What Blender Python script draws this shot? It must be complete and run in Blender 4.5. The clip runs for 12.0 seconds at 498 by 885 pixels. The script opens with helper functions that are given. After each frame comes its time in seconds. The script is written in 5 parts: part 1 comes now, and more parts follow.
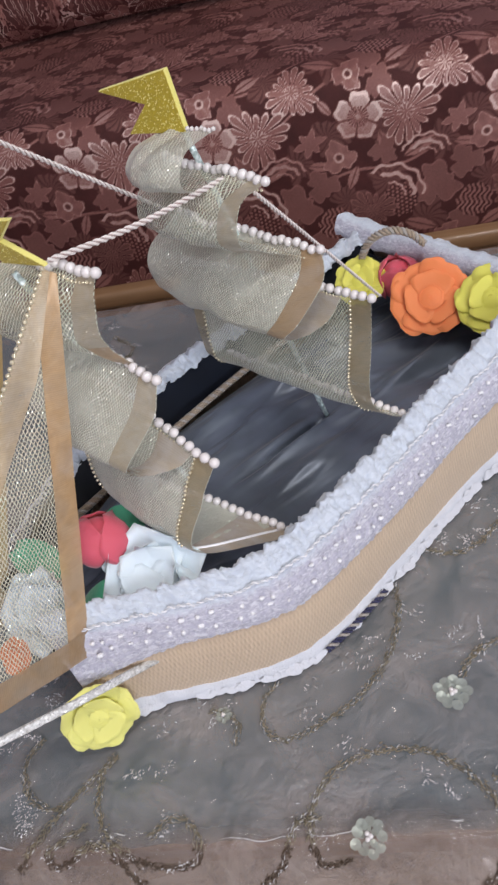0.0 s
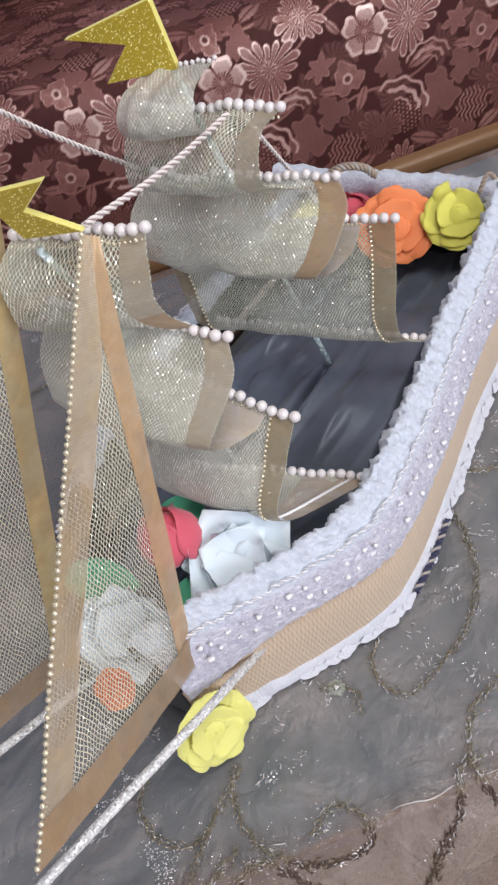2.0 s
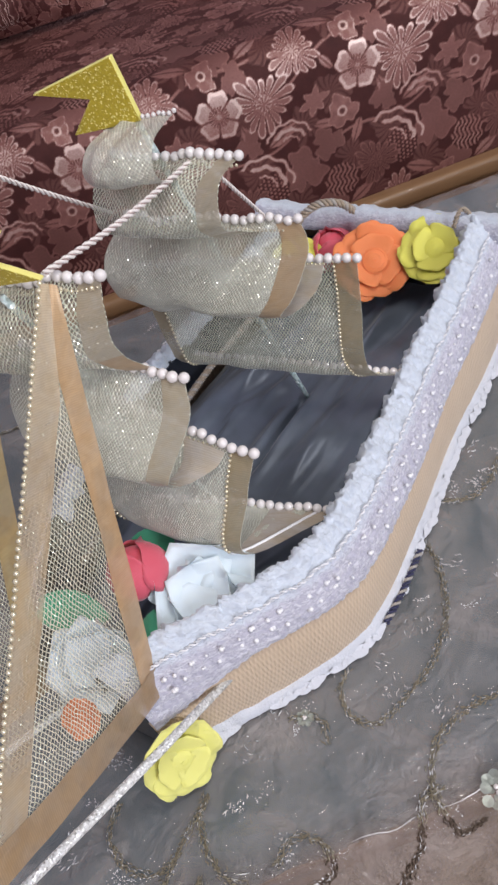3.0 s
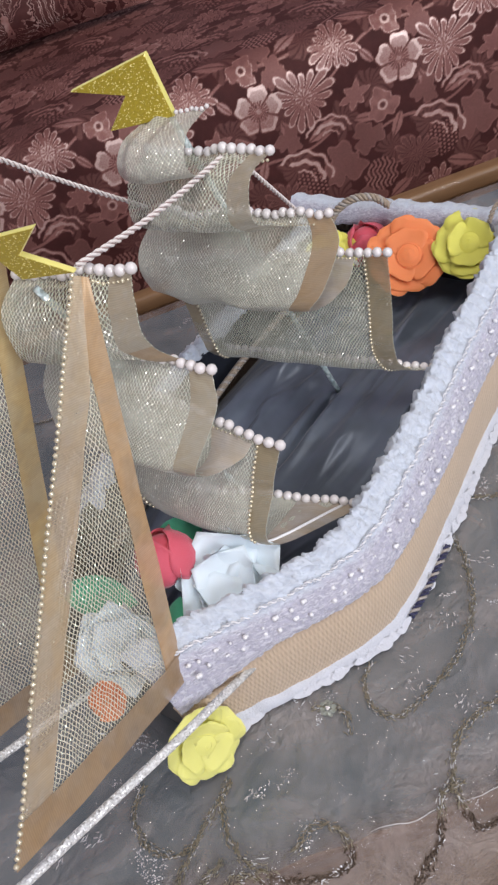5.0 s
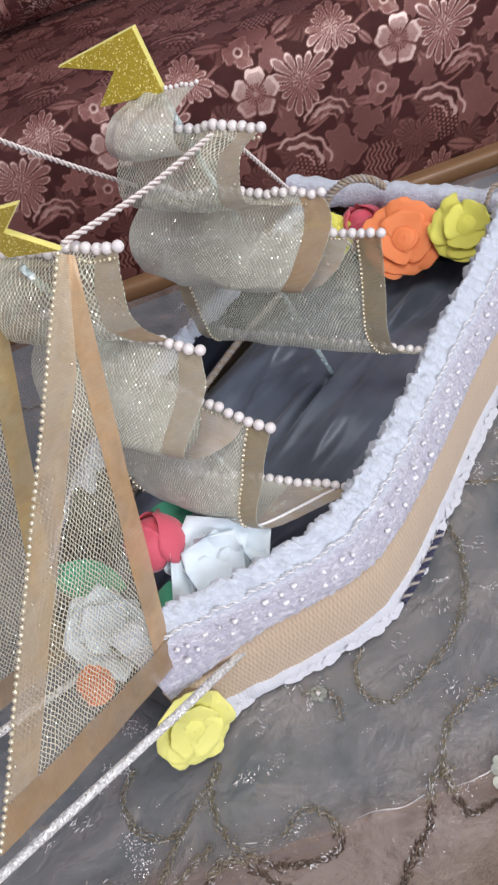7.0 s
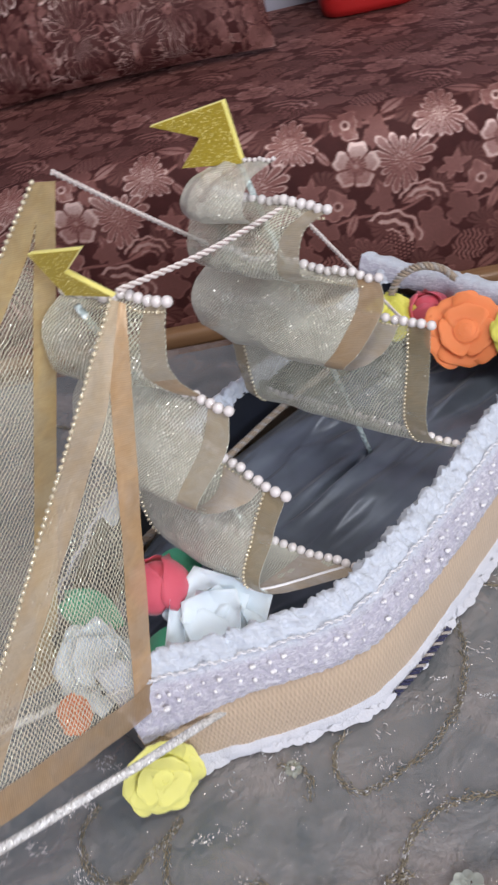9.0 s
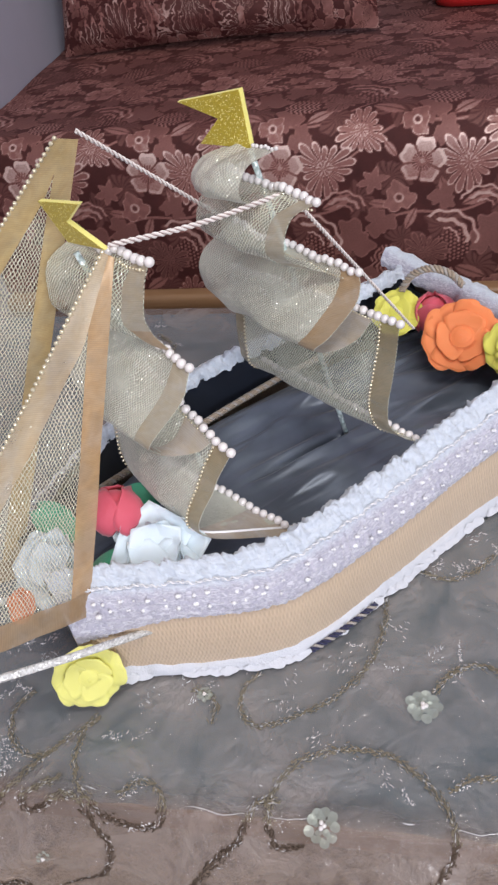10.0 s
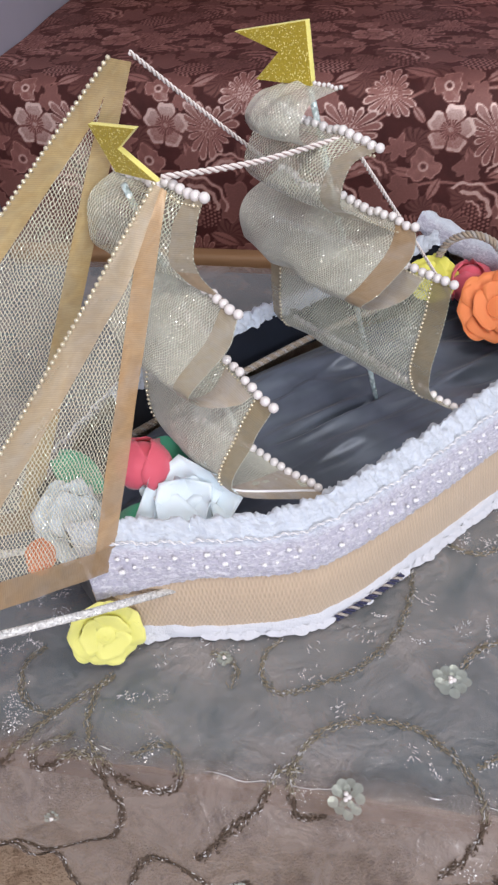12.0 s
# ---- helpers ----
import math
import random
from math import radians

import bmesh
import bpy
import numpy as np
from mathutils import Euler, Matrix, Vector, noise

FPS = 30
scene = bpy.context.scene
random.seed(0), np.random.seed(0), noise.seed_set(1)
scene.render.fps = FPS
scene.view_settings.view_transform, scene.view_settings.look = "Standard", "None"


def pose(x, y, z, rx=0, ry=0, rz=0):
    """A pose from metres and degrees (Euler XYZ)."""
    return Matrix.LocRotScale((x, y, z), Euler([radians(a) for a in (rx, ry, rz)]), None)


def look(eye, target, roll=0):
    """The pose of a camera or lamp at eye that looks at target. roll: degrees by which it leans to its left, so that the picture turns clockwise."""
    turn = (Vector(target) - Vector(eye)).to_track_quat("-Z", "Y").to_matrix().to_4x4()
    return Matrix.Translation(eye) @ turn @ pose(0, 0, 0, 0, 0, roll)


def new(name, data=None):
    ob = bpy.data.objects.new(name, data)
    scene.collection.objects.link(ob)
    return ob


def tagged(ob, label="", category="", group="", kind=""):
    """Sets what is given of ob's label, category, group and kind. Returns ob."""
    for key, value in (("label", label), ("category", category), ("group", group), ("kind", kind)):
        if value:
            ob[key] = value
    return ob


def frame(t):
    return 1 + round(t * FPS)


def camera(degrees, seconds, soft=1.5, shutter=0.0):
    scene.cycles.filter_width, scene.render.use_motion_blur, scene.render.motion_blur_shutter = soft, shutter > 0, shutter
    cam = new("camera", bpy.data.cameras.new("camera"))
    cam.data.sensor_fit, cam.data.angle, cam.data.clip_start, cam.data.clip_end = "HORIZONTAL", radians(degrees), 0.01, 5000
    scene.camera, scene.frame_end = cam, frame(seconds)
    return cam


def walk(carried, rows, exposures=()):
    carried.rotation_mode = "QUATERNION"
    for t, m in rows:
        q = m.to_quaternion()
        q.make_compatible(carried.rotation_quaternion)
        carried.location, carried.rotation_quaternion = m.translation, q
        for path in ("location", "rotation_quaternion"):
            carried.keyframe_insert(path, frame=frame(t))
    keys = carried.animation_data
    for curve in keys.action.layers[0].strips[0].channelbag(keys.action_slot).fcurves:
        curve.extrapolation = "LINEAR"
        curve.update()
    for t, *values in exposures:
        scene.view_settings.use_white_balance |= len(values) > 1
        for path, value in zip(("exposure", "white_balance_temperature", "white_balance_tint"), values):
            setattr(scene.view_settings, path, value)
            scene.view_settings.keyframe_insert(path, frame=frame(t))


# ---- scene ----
cam = camera(35.8, 12.0, soft=2.4, shutter=0.4)
PATH = [
    (0, (0.044, 0.004, 0.831), (-0.269, 1.436, -0.53), -15.9),
    (0.5, (0.01, -0.001, 0.824), (-0.259, 1.401, -0.578), -17.5),
    (1, (-0.073, 0.02, 0.814), (-0.141, 1.373, -0.658), -20.8),
    (1.5, (-0.094, 0.029, 0.809), (-0.023, 1.387, -0.657), -18.2),
    (2, (-0.087, 0.027, 0.814), (-0.008, 1.418, -0.622), -18.5),
    (2.5, (-0.073, 0.018, 0.816), (-0.023, 1.422, -0.608), -19.9),
    (3, (-0.053, 0.016, 0.821), (-0.013, 1.454, -0.569), -19.9),
    (3.2, (-0.054, 0.012, 0.825), (-0.05, 1.46, -0.555), -19.1),
    (4.8, (-0.049, 0.011, 0.82), (-0.11, 1.467, -0.55), -21.4),
    (5, (-0.047, 0.009, 0.822), (-0.108, 1.462, -0.55), -21.7),
    (5.5, (-0.043, 0.009, 0.824), (-0.093, 1.443, -0.57), -21.9),
    (6, (-0.042, 0.007, 0.821), (-0.091, 1.417, -0.598), -21.6),
    (6.5, (-0.043, 0.011, 0.817), (-0.106, 1.411, -0.61), -21.7),
    (6.7, (-0.043, 0.008, 0.815), (-0.119, 1.421, -0.599), -22.1),
    (8.3, (-0.037, 0.022, 0.814), (-0.125, 1.504, -0.526), -20.1),
    (8.5, (-0.032, 0.021, 0.815), (-0.136, 1.507, -0.52), -19.3),
    (9, (-0.016, 0.006, 0.821), (-0.222, 1.541, -0.445), -14.9),
    (9.5, (0.005, -0.021, 0.824), (-0.361, 1.466, -0.462), -9.6),
    (10, (0.056, -0.03, 0.838), (-0.33, 1.439, -0.463), -8.9),
    (10.5, (0.04, -0.033, 0.821), (-0.322, 1.405, -0.522), -4.1),
    (11, (0.024, -0.039, 0.811), (-0.344, 1.35, -0.579), -5.1),
    (11.5, (0.025, -0.037, 0.816), (-0.314, 1.388, -0.546), -4.7),
    (12, (0.015, -0.028, 0.818), (-0.309, 1.408, -0.536), -4.3),
]
EXPOSURES = [(0.0, -0.14), (0.5, -0.06), (1.0, -0.02), (2.0, -0.02), (3.0, -0.08), (5.0, -0.11), (6.0, -0.04), (8.5, 0.0), (9.0, -0.06), (9.5, -0.07), (10.0, 0.05), (10.5, 0.06), (11.0, 0.09), (12.0, 0.06)]
walk(cam, [(t, look(eye, target, roll)) for t, eye, target, roll in PATH], exposures=EXPOSURES)

# ---- light ----
world = bpy.data.worlds.new("room_air")
scene.world = world
world.use_nodes = True
world.node_tree.nodes["Background"].inputs[0].default_value = (0.80, 0.84, 1.0, 1)
world.node_tree.nodes["Background"].inputs[1].default_value = 0.15


def area_lamp(name, size, size_y, power, color, m):
    lamp = bpy.data.lights.new(name, "AREA")
    lamp.shape, lamp.size, lamp.size_y, lamp.energy, lamp.color = "RECTANGLE", size, size_y, power, color
    ob = new(name, lamp)
    ob.matrix_world = m
    return ob


# unseen sources: overhead and front lights added to light the closed room
area_lamp("unseen_overhead_light", 1.2, 0.30, 20, (1.0, 0.95, 0.90), look((0.50, -0.28, 2.52), (0.15, 0.6, 0.4)))
area_lamp("unseen_front_light", 1.5, 1.3, 59, (0.90, 0.92, 1.0), look((1.25, -2.05, 1.55), (0.2, 0.7, 0.5)))


# ---- materials ----
class Nodes:
    """Short ways to make and join shader nodes."""

    def __init__(self, name):
        self.mat = bpy.data.materials.new(name)
        self.mat.use_nodes = True
        self.tree = self.mat.node_tree
        self.bsdf = self.tree.nodes["Principled BSDF"]
        self.out = self.tree.nodes["Material Output"]

    def add(self, kind, **props):
        n = self.tree.nodes.new(kind)
        for k, v in props.items():
            if k == "operation":
                n.operation = v
            elif k == "feature":
                n.feature = v
            elif k == "data_type":
                n.data_type = v
            elif k == "wave_type":
                n.wave_type = v
            elif k == "bands_direction":
                n.bands_direction = v
            elif k == "blend_type":
                n.blend_type = v
        return n

    def put(self, value, socket):
        if isinstance(value, bpy.types.NodeSocket):
            self.tree.links.new(value, socket)
        elif isinstance(value, tuple) and len(value) == 3 and socket.type == "RGBA":
            socket.default_value = (*value, 1)
        else:
            socket.default_value = value

    def math(self, op, a, b=0.0, c=0.0):
        n = self.add("ShaderNodeMath", operation=op)
        for v, s in zip((a, b, c), n.inputs):
            self.put(v, s)
        return n.outputs[0]

    def vmath(self, op, a, b=(0, 0, 0)):
        n = self.add("ShaderNodeVectorMath", operation=op)
        self.put(a, n.inputs[0])
        self.put(b, n.inputs[1])
        return n.outputs[1] if op in ("LENGTH", "DISTANCE", "DOT_PRODUCT") else n.outputs[0]

    def coords(self, which="Object"):
        return self.add("ShaderNodeTexCoord").outputs[which]

    def noise(self, vec, scale, detail=3.0, rough=0.5, distort=0.0):
        n = self.add("ShaderNodeTexNoise")
        self.put(vec, n.inputs["Vector"])
        n.inputs["Scale"].default_value, n.inputs["Detail"].default_value = scale, detail
        n.inputs["Roughness"].default_value, n.inputs["Distortion"].default_value = rough, distort
        return n.outputs

    def voronoi(self, vec, scale, rand=1.0, feature="F1"):
        n = self.add("ShaderNodeTexVoronoi", feature=feature)
        self.put(vec, n.inputs["Vector"])
        n.inputs["Scale"].default_value, n.inputs["Randomness"].default_value = scale, rand
        return n.outputs

    def ramp(self, fac, stops):
        n = self.add("ShaderNodeValToRGB")
        self.put(fac, n.inputs[0])
        el = n.color_ramp.elements
        while len(el) < len(stops):
            el.new(0.5)
        for e, (p, c) in zip(el, stops):
            e.position, e.color = p, (*c, 1)
        return n.outputs[0]

    def mix(self, fac, a, b, blend="MIX"):
        n = self.add("ShaderNodeMix", data_type="RGBA", blend_type=blend)
        self.put(fac, n.inputs[0])
        self.put(a, n.inputs[6])
        self.put(b, n.inputs[7])
        return n.outputs[2]

    def bump(self, height, strength, dist=0.001, base=None):
        n = self.add("ShaderNodeBump")
        self.put(height, n.inputs["Height"])
        n.inputs["Strength"].default_value, n.inputs["Distance"].default_value = strength, dist
        if base is not None:
            self.put(base, n.inputs["Normal"])
        return n.outputs[0]

    def set(self, **kw):
        names = dict(color="Base Color", rough="Roughness", metal="Metallic", normal="Normal", sheen="Sheen Weight",
                     sheen_rough="Sheen Roughness", coat="Coat Weight", coat_rough="Coat Roughness", alpha="Alpha",
                     spec="Specular IOR Level", sub="Subsurface Weight", trans="Transmission Weight", aniso="Anisotropic", sheen_tint="Sheen Tint")
        for k, v in kw.items():
            self.put(v, self.bsdf.inputs[names[k]])
        return self.mat


def foam(name, color, sparkle=0.0):
    n = Nodes(name)
    p = n.coords()
    grain = n.noise(p, 900, 2)[0]
    blot = n.noise(p, 60, 3)[0]
    col = n.mix(n.math("MULTIPLY", blot, 0.35), color, tuple(c * 0.72 for c in color))
    n.set(rough=0.62, color=col, normal=n.bump(grain, 0.25, 0.0004), sheen=0.25, sub=0.0 if sparkle else 0.22)
    n.bsdf.inputs["Subsurface Scale"].default_value = 0.008
    n.bsdf.inputs["Subsurface Radius"].default_value = (1.0, 0.9, 0.7)
    if sparkle:
        v = n.voronoi(p, 1700)
        sep = n.add("ShaderNodeSeparateColor")
        n.put(v["Color"], sep.inputs[0])
        flake = n.math("GREATER_THAN", sep.outputs[0], 1.0 - sparkle)
        tilt = n.vmath("SUBTRACT", v["Color"], (0.5, 0.5, 0.5))
        geo = n.add("ShaderNodeNewGeometry").outputs["Normal"]
        amount = n.add("ShaderNodeVectorMath", operation="SCALE")
        n.put(tilt, amount.inputs[0])
        n.put(n.math("ADD", 0.22, n.math("MULTIPLY", flake, 0.40)), amount.inputs[3])
        nor = n.vmath("NORMALIZE", n.vmath("ADD", geo, amount.outputs[0]))
        n.set(metal=n.math("MULTIPLY", flake, 0.25), rough=n.math("SUBTRACT", 0.5, n.math("MULTIPLY", flake, 0.30)), normal=nor,
              color=n.mix(flake, n.mix(sep.outputs[2], tuple(c * 0.78 for c in color), col), (1.0, 0.88, 0.32)))
    return n.mat


def plain(name, color, rough=0.5, metal=0.0, bump=0.0, scale=300, vary=0.25, **kw):
    n = Nodes(name)
    p = n.coords()
    blot = n.noise(p, scale * 0.12, 3)[0]
    col = n.mix(n.math("MULTIPLY", blot, vary), color, tuple(c * 0.6 for c in color))
    n.set(color=col, rough=rough, metal=metal, **kw)
    if bump:
        n.set(normal=n.bump(n.noise(p, scale, 4)[0], bump, 0.0008))
    return n.mat


def glitter(name, color, flake_size, tint=(1.0, 1.0, 1.0)):
    """Tape covered in tiny tilted reflecting flakes."""
    n = Nodes(name)
    p = n.coords()
    v = n.voronoi(p, 1.0 / flake_size)
    sep = n.add("ShaderNodeSeparateColor")
    n.put(v["Color"], sep.inputs[0])
    tilt = n.vmath("MULTIPLY", n.vmath("SUBTRACT", v["Color"], (0.5, 0.5, 0.5)), (1.1, 1.1, 1.1))
    geo = n.add("ShaderNodeNewGeometry").outputs["Normal"]
    nor = n.vmath("NORMALIZE", n.vmath("ADD", geo, tilt))
    col = n.mix(sep.outputs[2], tuple(c * 0.82 for c in color), n.mix(n.math("GREATER_THAN", sep.outputs[0], 0.6), color, tint))
    return n.set(color=col, rough=0.22, metal=n.math("MULTIPLY", sep.outputs[1], 0.25), normal=nor)


def netting(name, thread, cell, fill, gloss=0.35, bright=1.5, thick=0.26, slant=0.66, spark=1.55):
    """Sheer metallic net: fine diagonal threads over a milky veil, with shiny knots where they cross, mostly painted
    near white as glints; UV in metres.
    """
    n = Nodes(name)
    uv = n.add("ShaderNodeTexCoord").outputs["UV"]
    wob = n.vmath("MULTIPLY", n.vmath("SUBTRACT", n.noise(uv, 70, 3)["Color"], (0.5, 0.5, 0.5)), (0.0046, 0.0046, 0))
    q = n.vmath("ADD", uv, wob)
    sp = n.add("ShaderNodeSeparateXYZ")
    n.put(q, sp.inputs[0])
    u, v = sp.outputs[0], sp.outputs[1]
    a1 = n.math("DIVIDE", n.math("ADD", u, n.math("MULTIPLY", v, slant)), cell)
    a2 = n.math("DIVIDE", n.math("SUBTRACT", u, n.math("MULTIPLY", v, slant)), cell)
    l1 = n.math("LESS_THAN", n.math("FRACT", a1), thick)
    l2 = n.math("LESS_THAN", n.math("FRACT", a2), thick)
    net = n.math("MAXIMUM", l1, l2)
    knot = n.math("MULTIPLY", n.math("LESS_THAN", n.math("FRACT", a1), thick * spark), n.math("LESS_THAN", n.math("FRACT", a2), thick * spark))
    # one random value for each knot
    both = n.add("ShaderNodeCombineXYZ")
    n.put(n.math("FLOOR", a1), both.inputs[0])
    n.put(n.math("FLOOR", a2), both.inputs[1])
    white = n.add("ShaderNodeTexWhiteNoise")
    n.put(both.outputs[0], white.inputs["Vector"])
    lit = n.math("MULTIPLY", knot, n.math("GREATER_THAN", white.outputs["Value"], 0.20))
    cloud = n.math("MULTIPLY", n.math("SUBTRACT", n.noise(uv, 26, 4, 0.55, 0.5)[0], 0.5), 0.9)
    dense = n.math("MINIMUM", n.math("MAXIMUM", n.math("ADD", fill, cloud), fill * 0.55), 0.84)
    alpha = n.math("MINIMUM", n.math("MAXIMUM", n.math("MULTIPLY", net, 0.82), dense), 0.92)
    tone = n.ramp(n.noise(uv, 24, 3, 0.5, 0.4)[0], [(0.34, tuple(c * 0.74 for c in thread)), (0.66, (thread[0] * 1.06, thread[1] * 1.12, thread[2] * 1.20))])
    col = n.mix(net, tone, tuple(min(0.95, c * bright) for c in thread))
    col = n.mix(lit, col, n.mix(white.outputs["Value"], (0.70, 0.92, 0.72), (1.0, 0.97, 0.86)))
    tilt = n.vmath("SUBTRACT", white.outputs["Color"], (0.5, 0.5, 0.5))
    amount = n.add("ShaderNodeVectorMath", operation="SCALE")
    n.put(tilt, amount.inputs[0])
    n.put(n.math("ADD", 0.20, n.math("MULTIPLY", lit, 1.0)), amount.inputs[3])
    geo = n.add("ShaderNodeNewGeometry").outputs["Normal"]
    nor = n.vmath("NORMALIZE", n.vmath("ADD", geo, amount.outputs[0]))
    return n.set(color=col, alpha=n.math("MAXIMUM", alpha, n.math("MULTIPLY", lit, 0.96)), rough=n.math("SUBTRACT", gloss + 0.2, n.math("MULTIPLY", lit, 0.27)),
                 metal=n.math("MULTIPLY", lit, 0.35), spec=0.8, normal=nor, sheen=0.3)


def organza_band(name, color, alpha=0.85):
    """Sheer ribbon edge with fine cross threads and uneven, cloudy dye; UV in metres."""
    n = Nodes(name)
    uv = n.add("ShaderNodeTexCoord").outputs["UV"]
    sp = n.add("ShaderNodeSeparateXYZ")
    n.put(n.vmath("ADD", uv, n.vmath("MULTIPLY", n.noise(uv, 160, 2)["Color"], (0.0, 0.0012, 0.0))), sp.inputs[0])
    weft = n.math("ABSOLUTE", n.math("SUBTRACT", n.math("FRACT", n.math("DIVIDE", sp.outputs[1], 0.0011)), 0.5))
    slub = n.noise(n.vmath("MULTIPLY", uv, (110.0, 900.0, 1.0)), 1.0, 2)[0]
    thread = n.math("ADD", n.math("MULTIPLY", weft, 0.8), n.math("MULTIPLY", slub, 0.6))
    blot = n.ramp(n.noise(uv, 45, 3, 0.5, 0.6)[0], [(0.36, (0, 0, 0)), (0.66, (1, 1, 1))])
    col = n.mix(n.ramp(thread, [(0.30, (0, 0, 0)), (0.70, (1, 1, 1))]), tuple(c * 0.96 for c in color), tuple(min(1, c * 1.04) for c in color))
    col = n.mix(n.math("MULTIPLY", blot, 0.6), col, (min(1, color[0] * 1.04), min(1, color[1] * 1.14), min(1, color[2] * 1.40)))
    warm = n.ramp(n.noise(n.vmath("ADD", uv, (3.1, 1.7, 0.0)), 85, 4, 0.6, 0.8)[0], [(0.42, (0, 0, 0)), (0.62, (1, 1, 1))])
    col = n.mix(n.math("MULTIPLY", warm, 0.45), col, (color[0] * 0.84, color[1] * 0.74, color[2] * 0.55))
    see = n.math("ADD", alpha - 0.14, n.math("ADD", n.math("MULTIPLY", thread, 0.22), n.math("MULTIPLY", blot, -0.24)))
    return n.set(color=col, rough=0.36, metal=0.1, sheen=0.3, alpha=see, normal=n.bump(thread, 0.25, 0.0003))


def lace_material():
    """Lilac net below with white embroidered specks, thick bluish-white frill above; UV: run and height in metres."""
    n = Nodes("white_lace")
    uv = n.add("ShaderNodeTexCoord").outputs["UV"]
    sp = n.add("ShaderNodeSeparateXYZ")
    n.put(uv, sp.inputs[0])
    fine = n.noise(uv, 900, 3)[0]
    wave = n.noise(uv, 190, 4, 0.65, 0.6)[0]
    speck = n.ramp(n.noise(n.vmath("MULTIPLY", uv, (0.6, 1.7, 1.0)), 300, 3, 0.6, 1.6)[0], [(0.50, (0, 0, 0)), (0.58, (1, 1, 1))])
    holes = n.voronoi(uv, 420, 0.8)["Distance"]
    h = n.math("ADD", n.math("MULTIPLY", speck, 0.7), n.math("ADD", n.math("MULTIPLY", fine, 0.5), n.math("MULTIPLY", wave, 1.0)))
    edge = n.math("ADD", sp.outputs[1], n.math("MULTIPLY", n.math("SUBTRACT", wave, 0.5), 0.012))
    top = n.math("MINIMUM", 1.0, n.math("MAXIMUM", n.math("MULTIPLY", n.math("SUBTRACT", edge, 0.0205), 160.0), 0.0))
    net = n.mix(holes, (0.36, 0.36, 0.46), (0.60, 0.59, 0.69))
    net = n.mix(n.math("MULTIPLY", speck, 0.62), net, (0.82, 0.83, 0.90))
    thick = n.mix(wave, (0.46, 0.54, 0.68), (0.80, 0.86, 0.93))
    thick = n.mix(n.math("MULTIPLY", fine, 0.35), thick, (0.78, 0.81, 0.86))
    return n.set(color=n.mix(top, net, thick), rough=0.7, sheen=0.5, normal=n.bump(h, 0.55, 0.0015))


def burlap_material():
    n = Nodes("burlap")
    uv = n.add("ShaderNodeTexCoord").outputs["UV"]
    sp = n.add("ShaderNodeSeparateXYZ")
    wob = n.vmath("MULTIPLY", n.vmath("SUBTRACT", n.noise(uv, 120, 2)["Color"], (0.5, 0.5, 0.5)), (0.0016, 0.0016, 0))
    n.put(n.vmath("ADD", uv, wob), sp.inputs[0])
    w = math.tau / 0.0027
    su = n.math("SINE", n.math("MULTIPLY", sp.outputs[0], w))
    sv = n.math("SINE", n.math("MULTIPLY", sp.outputs[1], w))
    weave = n.math("MULTIPLY", su, sv)
    h = n.math("ADD", n.math("MULTIPLY", weave, 0.5), 0.5)
    fib = n.noise(n.vmath("MULTIPLY", uv, (1400.0, 500.0, 1.0)), 1.0, 2)[0]
    col = n.mix(h, (0.56, 0.42, 0.29), (0.74, 0.58, 0.42))
    col = n.mix(n.math("MULTIPLY", fib, 0.5), col, (0.72, 0.58, 0.42))
    col = n.mix(n.math("MULTIPLY", n.noise(uv, 40, 3)[0], 0.35), col, (0.56, 0.42, 0.31))
    return n.set(color=col, rough=0.85, sheen=0.2, normal=n.bump(n.math("ADD", h, n.math("MULTIPLY", fib, 0.8)), 0.6, 0.0008))


def satin_material(name, color, wrinkle=1.0):
    n = Nodes(name)
    p = n.coords()
    sp = n.vmath("MULTIPLY", n.vmath("ADD", p, (0.3, 0.1, 0.0)), (4.0, 20.0, 8.0))
    fold = n.noise(sp, 1.0, 1, 0.4, 0.3)[0]
    crease = n.math("ABSOLUTE", n.math("SUBTRACT", n.noise(n.vmath("MULTIPLY", p, (13.0, 34.0, 14.0)), 1.0, 2, 0.5, 0.8)[0], 0.5))
    fine = n.noise(p, 2600, 1)[0]
    nor = n.bump(fold, 0.10 * wrinkle, 0.016)
    nor = n.bump(crease, 0.08 * wrinkle, 0.006, nor)
    nor = n.bump(fine, 0.12, 0.0003, nor)
    col = n.mix(n.ramp(n.noise(p, 16, 3, 0.5, 0.6)[0], [(0.36, (0, 0, 0)), (0.64, (1, 1, 1))]), tuple(c * 0.55 for c in color), color)
    return n.set(color=col, rough=0.36, metal=0.40, aniso=0.3, sheen=0.25, normal=nor)


